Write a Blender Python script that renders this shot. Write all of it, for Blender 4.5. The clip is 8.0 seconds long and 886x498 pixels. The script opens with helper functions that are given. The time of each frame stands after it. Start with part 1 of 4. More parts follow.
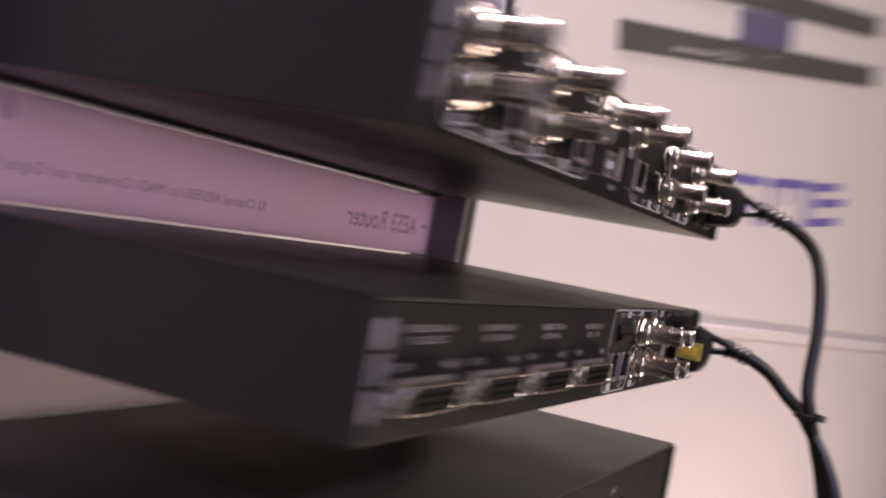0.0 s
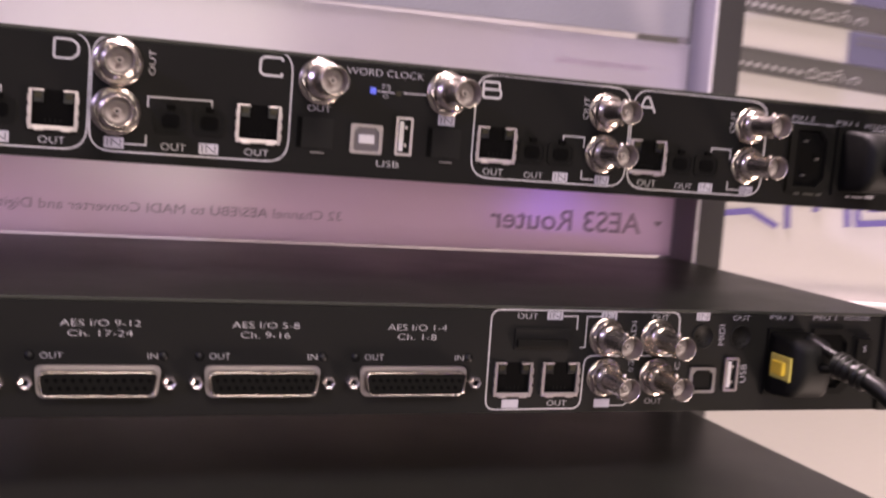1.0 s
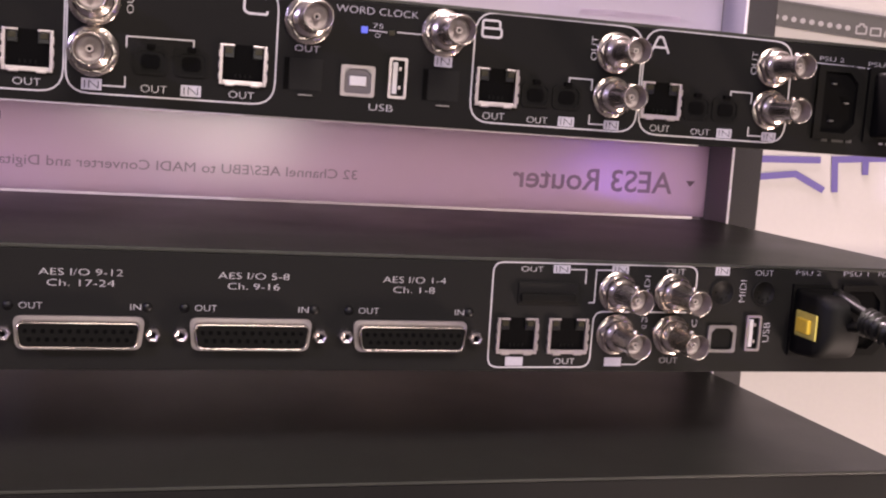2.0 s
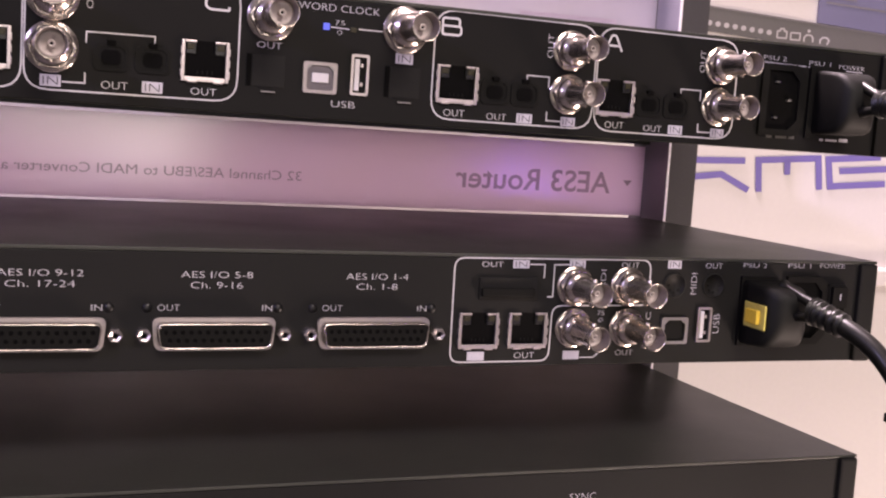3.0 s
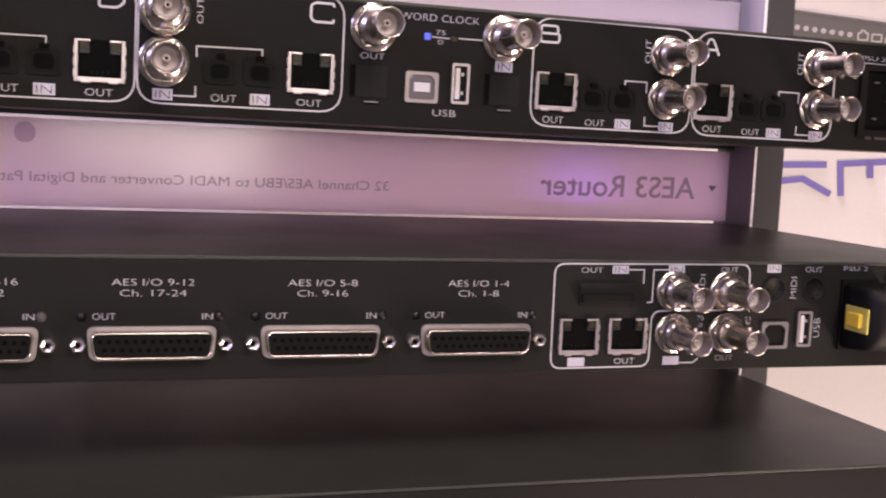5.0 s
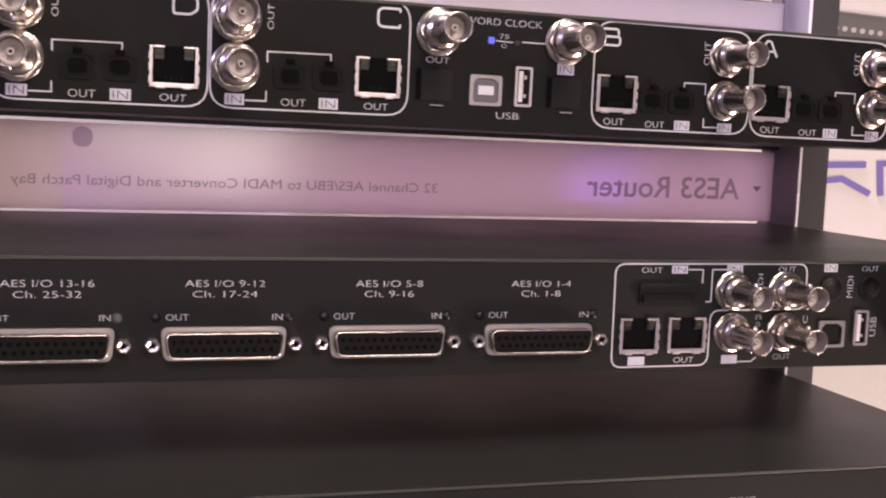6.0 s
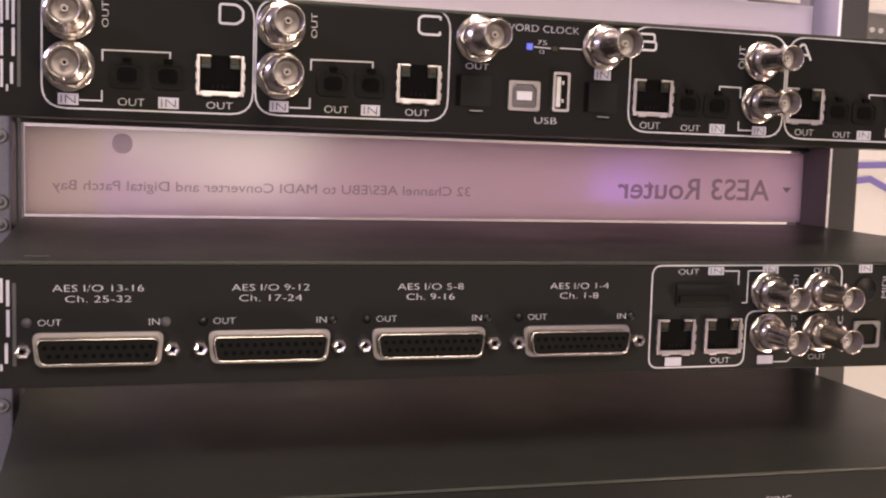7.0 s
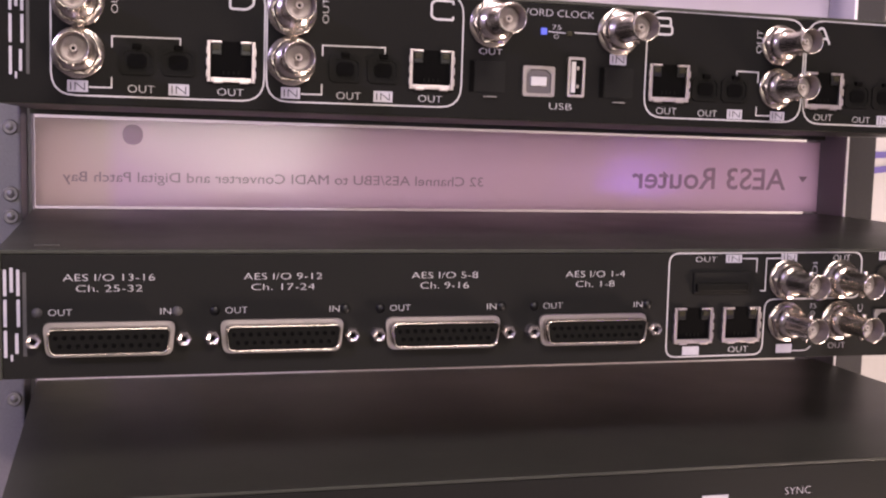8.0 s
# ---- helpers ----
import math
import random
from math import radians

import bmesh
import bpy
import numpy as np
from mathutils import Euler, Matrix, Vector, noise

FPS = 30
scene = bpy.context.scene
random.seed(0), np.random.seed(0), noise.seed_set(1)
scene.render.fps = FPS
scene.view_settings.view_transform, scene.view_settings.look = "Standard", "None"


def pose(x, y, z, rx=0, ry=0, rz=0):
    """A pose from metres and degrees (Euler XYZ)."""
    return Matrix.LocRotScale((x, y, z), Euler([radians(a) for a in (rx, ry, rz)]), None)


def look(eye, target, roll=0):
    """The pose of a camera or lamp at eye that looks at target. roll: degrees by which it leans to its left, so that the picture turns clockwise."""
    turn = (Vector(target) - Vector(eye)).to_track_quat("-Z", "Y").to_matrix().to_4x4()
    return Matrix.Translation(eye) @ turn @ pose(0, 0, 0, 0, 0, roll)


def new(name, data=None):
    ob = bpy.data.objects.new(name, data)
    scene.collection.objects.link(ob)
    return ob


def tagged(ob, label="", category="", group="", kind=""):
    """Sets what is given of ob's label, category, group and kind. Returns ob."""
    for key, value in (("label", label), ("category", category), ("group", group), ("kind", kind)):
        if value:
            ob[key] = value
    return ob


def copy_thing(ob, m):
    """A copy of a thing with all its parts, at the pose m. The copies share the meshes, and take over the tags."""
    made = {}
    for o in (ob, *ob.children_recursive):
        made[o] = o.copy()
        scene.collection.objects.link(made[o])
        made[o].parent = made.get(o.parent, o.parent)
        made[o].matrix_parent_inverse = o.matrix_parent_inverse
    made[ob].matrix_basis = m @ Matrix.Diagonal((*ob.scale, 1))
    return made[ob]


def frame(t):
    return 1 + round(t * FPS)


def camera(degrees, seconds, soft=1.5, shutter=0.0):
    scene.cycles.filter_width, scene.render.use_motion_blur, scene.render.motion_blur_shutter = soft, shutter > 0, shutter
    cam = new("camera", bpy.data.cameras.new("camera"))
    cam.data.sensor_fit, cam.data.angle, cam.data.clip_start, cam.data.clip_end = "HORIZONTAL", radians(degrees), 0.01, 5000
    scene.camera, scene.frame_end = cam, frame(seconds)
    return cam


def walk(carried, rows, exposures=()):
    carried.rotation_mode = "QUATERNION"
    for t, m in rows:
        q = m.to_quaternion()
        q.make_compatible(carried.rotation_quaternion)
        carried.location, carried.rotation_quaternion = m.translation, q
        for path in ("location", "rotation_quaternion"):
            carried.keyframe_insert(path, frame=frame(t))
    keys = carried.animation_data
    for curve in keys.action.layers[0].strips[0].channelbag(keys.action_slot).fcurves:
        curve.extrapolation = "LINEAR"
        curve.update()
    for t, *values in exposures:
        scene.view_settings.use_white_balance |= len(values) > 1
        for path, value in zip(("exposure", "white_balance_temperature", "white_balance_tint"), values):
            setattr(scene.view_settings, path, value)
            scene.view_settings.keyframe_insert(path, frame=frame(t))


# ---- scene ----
# ---- camera ----
cam = camera(43.5, 8.0, soft=2.1, shutter=0.7)
PATH = [
    (0.0, -0.2763, -0.1359, 1.1999, 88.94, -10.53, -65.25),
    (0.2, -0.2039, -0.2398, 1.2197, 87.01, -9.09, -52.70),
    (0.3, -0.1757, -0.2770, 1.2244, 86.57, -8.93, -47.67),
    (0.5, -0.0857, -0.3262, 1.2353, 85.31, -7.14, -37.33),
    (0.8, 0.0260, -0.3770, 1.2440, 83.95, -4.77, -23.43),
    (1.0, 0.0725, -0.3896, 1.2435, 83.92, -4.15, -17.68),
    (1.2, 0.1040, -0.3910, 1.2480, 82.43, -3.87, -13.70),
    (1.5, 0.1105, -0.3890, 1.2334, 83.33, -3.16, -13.67),
    (1.7, 0.1083, -0.3843, 1.2323, 82.83, -3.45, -13.84),
    (2.8, 0.0846, -0.3749, 1.2256, 83.26, -3.47, -18.07),
    (3.0, 0.0827, -0.3759, 1.2255, 83.57, -3.50, -19.18),
    (3.5, 0.0742, -0.3777, 1.2248, 83.94, -2.83, -18.00),
    (4.0, 0.0722, -0.3785, 1.2250, 83.91, -2.66, -17.47),
    (4.5, 0.0707, -0.3761, 1.2227, 84.13, -2.26, -16.77),
    (4.7, 0.0701, -0.3742, 1.2236, 83.95, -2.41, -16.61),
    (5.8, 0.0518, -0.3732, 1.2224, 84.13, -2.31, -15.70),
    (6.0, 0.0492, -0.3744, 1.2229, 84.07, -2.19, -15.53),
    (6.5, 0.0433, -0.3773, 1.2238, 84.10, -1.76, -15.02),
    (7.0, 0.0400, -0.3786, 1.2237, 84.15, -1.76, -14.62),
    (7.5, 0.0382, -0.3751, 1.2232, 84.12, -1.85, -14.23),
    (8.0, 0.0401, -0.3739, 1.2201, 83.97, -1.45, -14.10),
]
walk(cam, [(t, pose(x, y, z, rx, ry, rz)) for t, x, y, z, rx, ry, rz in PATH],
     [(0.0, -0.54, 6350, 10), (0.5, -0.58, 6350, 9), (1.0, -0.34, 6450, 12), (1.5, -0.15, 6400, 12), (3.0, -0.14, 6400, 12), (6.0, -0.08, 6450, 12),
      (6.6, -0.07, 6950, 5), (7.1, -0.07, 6950, 5), (7.5, -0.05, 6450, 11), (8.0, -0.03, 6450, 12)])

# ---- world and lamps ----
world = bpy.data.worlds.new("hall_air")
scene.world = world
world.use_nodes = True
world.node_tree.nodes["Background"].inputs[0].default_value = (0.75, 0.62, 0.70, 1)
world.node_tree.nodes["Background"].inputs[1].default_value = 0.05


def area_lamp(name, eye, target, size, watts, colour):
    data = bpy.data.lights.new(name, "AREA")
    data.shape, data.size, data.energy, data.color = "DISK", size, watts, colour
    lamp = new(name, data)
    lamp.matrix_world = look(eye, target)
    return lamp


WARM, PINK, PEACH, VIOLET = (1.0, 0.85, 0.78), (1.0, 0.82, 0.83), (1.0, 0.76, 0.65), (0.32, 0.12, 1.0)
area_lamp("ceiling_lamp", (0.38, -1.8, 2.70), (0.2, 0.1, 1.1), 1.0, 57, WARM)
area_lamp("ceiling_lamp", (0.7, -1.9, 2.70), (0.4, 0.2, 1.1), 1.0, 13, PINK)
# unseen fill, added to bounce soft light off the south wall
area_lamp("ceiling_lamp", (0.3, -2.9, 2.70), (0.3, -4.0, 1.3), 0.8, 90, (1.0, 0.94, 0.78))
# low front fill, not a seen source, added to reach the shaded covers
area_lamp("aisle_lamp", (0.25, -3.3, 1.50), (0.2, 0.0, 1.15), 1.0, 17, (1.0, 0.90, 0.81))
# unseen warm fill, added to brighten the lower display wall
area_lamp("side_lamp", (1.20, -0.60, 0.20), (0.75, 0.25, 0.85), 0.4, 29, PEACH)
# unseen light added behind the rack so strips and wall glow through
area_lamp("wall_washer", (0.25, 0.325, 2.5), (0.25, 0.33, 1.1), 0.30, 146, (1.0, 0.77, 0.84))
area_lamp("stage_lamp", (-1.6, -1.4, 2.1), (0.0, 0.1, 1.2), 0.10, 29, (0.66, 0.56, 1.0))
area_lamp("stage_lamp", (1.62, -2.8, 1.0), (0.3, 0.18, 1.19), 0.20, 2.0, VIOLET)
area_lamp("booth_lamp", (0.38, -2.8, 1.04), (0.15, 0.18, 1.19), 0.30, 1.2, WARM)


# ---- materials ----
def material(name, colour, rough=0.5, metal=0.0, grain=0.0, scale=900.0, spread=0.15, bump=0.0, gloss=0.5, coat=0.0):
    """A surface with fine grain and broad uneven tone, both in colour and gloss."""
    mat = bpy.data.materials.new(name)
    mat.use_nodes = True
    nt = mat.node_tree
    bsdf = nt.nodes["Principled BSDF"]
    bsdf.inputs["Metallic"].default_value = metal
    bsdf.inputs["Specular IOR Level"].default_value = gloss
    bsdf.inputs["Coat Weight"].default_value = coat
    coord = nt.nodes.new("ShaderNodeTexCoord")
    fine, broad = nt.nodes.new("ShaderNodeTexNoise"), nt.nodes.new("ShaderNodeTexNoise")
    fine.inputs["Scale"].default_value, broad.inputs["Scale"].default_value = scale, 14.0
    fine.inputs["Detail"].default_value, broad.inputs["Detail"].default_value = 4.0, 5.0
    for tex in (fine, broad):
        nt.links.new(coord.outputs["Object"], tex.inputs["Vector"])
    both = nt.nodes.new("ShaderNodeMath")
    both.operation = "ADD"
    nt.links.new(fine.outputs["Fac"], both.inputs[0])
    nt.links.new(broad.outputs["Fac"], both.inputs[1])
    ramp = nt.nodes.new("ShaderNodeMapRange")
    ramp.inputs["From Min"].default_value, ramp.inputs["From Max"].default_value = 0.6, 1.4
    ramp.inputs["To Min"].default_value, ramp.inputs["To Max"].default_value = 1 - spread, 1 + spread
    nt.links.new(both.outputs[0], ramp.inputs["Value"])
    tint = nt.nodes.new("ShaderNodeVectorMath")
    tint.operation = "SCALE"
    tint.inputs[0].default_value = colour
    nt.links.new(ramp.outputs["Result"], tint.inputs["Scale"])
    nt.links.new(tint.outputs["Vector"], bsdf.inputs["Base Color"])
    rr = nt.nodes.new("ShaderNodeMapRange")
    rr.inputs["From Min"].default_value, rr.inputs["From Max"].default_value = 0.3, 0.7
    rr.inputs["To Min"].default_value, rr.inputs["To Max"].default_value = max(rough - 0.06, 0.02), rough + 0.06
    nt.links.new(broad.outputs["Fac"], rr.inputs["Value"])
    nt.links.new(rr.outputs["Result"], bsdf.inputs["Roughness"])
    if bump:
        bn = nt.nodes.new("ShaderNodeBump")
        bn.inputs["Strength"].default_value, bn.inputs["Distance"].default_value = bump, 0.0003
        nt.links.new(fine.outputs["Fac"], bn.inputs["Height"])
        nt.links.new(bn.outputs["Normal"], bsdf.inputs["Normal"])
    return mat


STEEL_BLACK = material("black_powder_coat", (0.034, 0.035, 0.0275), 0.43, bump=0.35, scale=1600, gloss=0.40)
PANEL_BLACK = material("black_panel_paint", (0.0096, 0.0092, 0.0082), 0.58, bump=0.2, scale=1800, gloss=0.15)
# darker copy of the panel black, for the upper device
PANEL_DEEP = material("darker_panel_black", (0.0072, 0.0068, 0.0061), 0.60, bump=0.2, scale=1800, gloss=0.12)
PLASTIC_BLACK = material("black_plastic", (0.006, 0.006, 0.006), 0.35, gloss=0.35)
RUBBER = material("black_rubber", (0.0060, 0.0062, 0.0045), 0.34, gloss=0.40)
PLUG_BLACK = material("matt_black_moulding", (0.0048, 0.0048, 0.0038), 0.55, gloss=0.22)
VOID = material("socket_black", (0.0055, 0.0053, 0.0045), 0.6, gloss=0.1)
NICKEL = material("nickel_plate", (0.60, 0.545, 0.495), 0.21, metal=1.0, spread=0.08)
TIN = material("tinned_shield", (0.47, 0.42, 0.415), 0.36, metal=0.8, spread=0.10)
FLANGE = material("dull_tinned_flange", (0.31, 0.275, 0.27), 0.42, metal=0.7, spread=0.12)
SCREW = material("bright_zinc", (0.66, 0.61, 0.59), 0.24, metal=0.9)
DULL_GREY = material("dull_grey_screw", (0.24, 0.225, 0.22), 0.45, metal=0.5)
INSULATOR = material("grey_white_insulator", (0.54, 0.47, 0.45), 0.50)
MOUTH = material("darker_bore_metal", (0.26, 0.225, 0.21), 0.42, metal=0.6)
# flat fills in this black, and VOID cavities, paint in the shade of holes
HOLE_BLACK = material("painted_hole_black", (0.0022, 0.0021, 0.0020), 0.7, gloss=0.05)
PRINT = material("white_print", (0.54, 0.52, 0.535), 0.6, spread=0.10, scale=2500)
PRINT_DIM = material("grey_print", (0.46, 0.44, 0.49), 0.6, spread=0.18, scale=2500)
EDGE_PALE = material("pale_edge_highlight", (0.85, 0.81, 0.84), 0.30, metal=0.3)
LED_OFF = material("unlit_lamp", (0.055, 0.052, 0.052), 0.55)
LED_AMBER = material("socket_lamp_amber", (0.030, 0.027, 0.014), 0.45, gloss=0.2)
TAB_GREY = material("dark_mid_grey", (0.075, 0.072, 0.066), 0.5)
SOCKET_LILAC = material("lilac_grey_plastic", (0.10, 0.085, 0.09), 0.5)
YELLOW = material("yellow_plastic", (0.58, 0.50, 0.11), 0.45)
YELLOW_DEEP = material("deep_yellow_plastic", (0.80, 0.56, 0.05), 0.4)
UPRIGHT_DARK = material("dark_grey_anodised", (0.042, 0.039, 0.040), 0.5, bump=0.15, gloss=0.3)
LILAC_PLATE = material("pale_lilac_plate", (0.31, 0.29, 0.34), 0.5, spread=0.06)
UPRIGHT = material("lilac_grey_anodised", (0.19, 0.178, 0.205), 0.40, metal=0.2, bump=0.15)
WALLPAINT = material("off_white_board", (0.49, 0.46, 0.445), 0.6, bump=0.05, scale=300, spread=0.03)
LOGO_BLUE = material("violet_blue_print", (0.115, 0.088, 0.285), 0.55, spread=0.08)
POSTER_DARK = material("dark_grey_print", (0.066, 0.060, 0.058), 0.5, spread=0.12)
POSTER_BLUE = material("slate_blue_print", (0.088, 0.082, 0.145), 0.5, spread=0.08)
POSTER_EDGE = material("mid_grey_print", (0.105, 0.094, 0.100), 0.5, spread=0.1)
POSTER_LIGHT = material("pale_grey_print", (0.31, 0.29, 0.295), 0.5)
CARPET = material("dark_grey_carpet", (0.06, 0.055, 0.06), 0.95, bump=0.6, scale=500, spread=0.3)
CEILING_GREY = material("hall_ceiling_grey", (0.26, 0.25, 0.245), 0.8, spread=0.12)
HALL_LILAC = material("hall_wall_lilac", (0.36, 0.345, 0.325), 0.8, spread=0.12)
BLANK_LILAC = material("lilac_blank_plate", (0.34, 0.32, 0.37), 0.45, bump=0.1)


def glowing(name, colour, strength):
    mat = bpy.data.materials.new(name)
    mat.use_nodes = True
    bsdf = mat.node_tree.nodes["Principled BSDF"]
    bsdf.inputs["Base Color"].default_value = (*colour, 1)
    bsdf.inputs["Emission Color"].default_value = (*colour, 1)
    bsdf.inputs["Emission Strength"].default_value = strength
    return mat


LED_BLUE = glowing("lit_blue_lamp", (0.09, 0.12, 0.62), 0.38)


def frosted(name, tint=(1.0, 1.0, 1.0)):
    """A milky label strip that lets light through and has a soft sheen."""
    mat = bpy.data.materials.new(name)
    mat.use_nodes = True
    nt = mat.node_tree
    out = nt.nodes["Material Output"]
    nt.nodes.remove(nt.nodes["Principled BSDF"])
    through_light, diffuse, sheen = (nt.nodes.new("ShaderNodeBsdf" + k) for k in ("Translucent", "Diffuse", "Glossy"))
    dyed = lambda r, g, b: (r * tint[0], g * tint[1], b * tint[2], 1)
    diffuse.inputs["Color"].default_value = dyed(0.66, 0.56, 0.62)
    sheen.inputs["Roughness"].default_value = 0.14
    tone = nt.nodes.new("ShaderNodeTexNoise")
    tone.inputs["Scale"].default_value = 7.0
    coord = nt.nodes.new("ShaderNodeTexCoord")
    nt.links.new(coord.outputs["Object"], tone.inputs["Vector"])
    axes = nt.nodes.new("ShaderNodeSeparateXYZ")
    nt.links.new(coord.outputs["Object"], axes.inputs["Vector"])
    along = nt.nodes.new("ShaderNodeMapRange")
    along.inputs["From Min"].default_value, along.inputs["From Max"].default_value = -0.178, -0.170
    nt.links.new(axes.outputs["X"], along.inputs["Value"])
    sway = nt.nodes.new("ShaderNodeMapRange")
    sway.inputs["From Min"].default_value, sway.inputs["From Max"].default_value = 0.35, 0.65
    nt.links.new(tone.outputs["Fac"], sway.inputs["Value"])
    # coloured light painted in: lilac along the strip, none on its beige end
    lilac, light_split = nt.nodes.new("ShaderNodeMix"), nt.nodes.new("ShaderNodeMix")
    lilac.data_type = light_split.data_type = "RGBA"
    lilac.inputs["A"].default_value, lilac.inputs["B"].default_value = dyed(0.96, 0.83, 0.90), dyed(0.95, 0.82, 0.97)
    light_split.inputs["A"].default_value = dyed(0.95, 0.86, 0.83)
    nt.links.new(sway.outputs["Result"], lilac.inputs["Factor"])
    nt.links.new(along.outputs["Result"], light_split.inputs["Factor"])
    nt.links.new(lilac.outputs["Result"], light_split.inputs["B"])
    nt.links.new(light_split.outputs["Result"], through_light.inputs["Color"])
    a, b = nt.nodes.new("ShaderNodeMixShader"), nt.nodes.new("ShaderNodeMixShader")
    a.inputs[0].default_value, b.inputs[0].default_value = 0.08, 0.06
    nt.links.new(through_light.outputs[0], a.inputs[1])
    nt.links.new(diffuse.outputs[0], a.inputs[2])
    nt.links.new(a.outputs[0], b.inputs[1])
    nt.links.new(sheen.outputs[0], b.inputs[2])
    nt.links.new(b.outputs[0], out.inputs["Surface"])
    return mat


FROSTED = frosted("frosted_label_strip")
# top sheet's copy is tinted down to offset the stronger light on it
FROSTED_DIMMED = frosted("dimmed_label_strip", (0.76, 0.86, 0.80))
# a warmer-tinted copy for the bottom sheet
FROSTED_BROWN = frosted("brownish_label_strip", (0.92, 1.0, 0.86))


def thin_print(name, colour, clear=0.0):
    """Ink on the milky strip: light passes it weakened; clear sets how far the strip shows through."""
    mat = bpy.data.materials.new(name)
    mat.use_nodes = True
    nt = mat.node_tree
    nt.nodes.remove(nt.nodes["Principled BSDF"])
    ink, face, mix = nt.nodes.new("ShaderNodeBsdfTranslucent"), nt.nodes.new("ShaderNodeBsdfDiffuse"), nt.nodes.new("ShaderNodeMixShader")
    tone, ramp = nt.nodes.new("ShaderNodeTexNoise"), nt.nodes.new("ShaderNodeMix")
    coord = nt.nodes.new("ShaderNodeTexCoord")
    tone.inputs["Scale"].default_value = 60.0
    ramp.data_type = "RGBA"
    ramp.inputs["A"].default_value = (*[c * 0.85 for c in colour], 1)
    ramp.inputs["B"].default_value = (*[c * 1.15 for c in colour], 1)
    nt.links.new(coord.outputs["Object"], tone.inputs["Vector"])
    nt.links.new(tone.outputs["Fac"], ramp.inputs["Factor"])
    for shader in (ink, face):
        nt.links.new(ramp.outputs["Result"], shader.inputs["Color"])
    mix.inputs[0].default_value = 0.15
    nt.links.new(ink.outputs[0], mix.inputs[1])
    nt.links.new(face.outputs[0], mix.inputs[2])
    bare, worn = nt.nodes.new("ShaderNodeBsdfTransparent"), nt.nodes.new("ShaderNodeMixShader")
    worn.inputs[0].default_value = clear
    nt.links.new(mix.outputs[0], worn.inputs[1])
    nt.links.new(bare.outputs[0], worn.inputs[2])
    nt.links.new(worn.outputs[0], nt.nodes["Material Output"].inputs["Surface"])
    return mat


TEXT_GREY = thin_print("mauve_grey_print", (0.42, 0.37, 0.42), 0.22)
THROUGH_SHADOW = thin_print("lilac_grey_shadow", (0.62, 0.56, 0.74), 0.74)
PALE_PRINT = thin_print("pale_lilac_print", (0.74, 0.68, 0.74))
TEXT_FAINT = thin_print("faded_mauve_print", (0.47, 0.42, 0.465))
MM = 0.001


# ---- mesh helpers ----
def part(name, bm, mat, parent, label="", at=(0, 0, 0), turn=(0, 0, 0)):
    """One mesh object under a thing or a part, at a place in its parent."""
    bmesh.ops.recalc_face_normals(bm, faces=bm.faces)
    mesh = bpy.data.meshes.new(name)
    bm.to_mesh(mesh)
    bm.free()
    mesh.materials.append(mat)
    ob = new(name, mesh)
    ob.parent = parent
    ob.matrix_basis = pose(*at, *turn)
    if label:
        tagged(ob, label)
    return ob


def again(ob, parent, at, turn=(0, 0, 0)):
    """The same part once more, with its own pieces, under another parent."""
    twin = copy_thing(ob, pose(*at, *turn))
    twin.parent = parent
    return twin


def thing(name, at, label, category, group="", kind="", turn=(0, 0, 0)):
    ob = new(name)
    ob.empty_display_size = 0.02
    ob.matrix_basis = pose(*at, *turn)
    return tagged(ob, label, category, group, kind)


def smooth(bm, angle=35):
    for face in bm.faces:
        face.smooth = True
    for edge in bm.edges:
        if len(edge.link_faces) == 2 and edge.calc_face_angle(0) > radians(angle):
            edge.smooth = False
    return bm


def box(x0, x1, y0, y1, z0, z1, bevel=0.0, bm=None):
    bm = bm or bmesh.new()
    made = bmesh.ops.create_cube(bm, size=1)["verts"]
    for v in made:
        v.co = Vector(((x0 + x1) / 2 + v.co.x * (x1 - x0), (y0 + y1) / 2 + v.co.y * (y1 - y0), (z0 + z1) / 2 + v.co.z * (z1 - z0)))
    if bevel:
        edges = {e for v in made for e in v.link_edges}
        bmesh.ops.bevel(bm, geom=list(edges), offset=bevel, segments=2, profile=0.6, affect="EDGES")
    return bm


def lathe(profile, seg=24, bm=None, cx=0.0, cz=0.0, turn=0.0):
    """A turned form about the y axis from (radius, y) pairs."""
    bm = bm or bmesh.new()
    rings = []
    for r, y in profile:
        if r <= 1e-7:
            rings.append([bm.verts.new((cx, y, cz))])
        else:
            rings.append([bm.verts.new((cx + r * math.cos(turn + math.tau * k / seg), y, cz + r * math.sin(turn + math.tau * k / seg))) for k in range(seg)])
    for a, b in zip(rings, rings[1:]):
        for k in range(seg):
            j = (k + 1) % seg
            if len(a) == 1 and len(b) > 1:
                bm.faces.new((a[0], b[k], b[j]))
            elif len(b) == 1 and len(a) > 1:
                bm.faces.new((a[k], a[j], b[0]))
            elif len(a) > 1:
                bm.faces.new((a[k], a[j], b[j], b[k]))
    return bm


def slab(outline, y0, y1, bm=None):
    """A solid from an outline in x and z."""
    bm = bm or bmesh.new()
    a = [bm.verts.new((x, y0, z)) for x, z in outline]
    b = [bm.verts.new((x, y1, z)) for x, z in outline]
    bm.faces.new(a)
    bm.faces.new(b[::-1])
    for k in range(len(a)):
        j = (k + 1) % len(a)
        bm.faces.new((a[k], b[k], b[j], a[j]))
    return bm


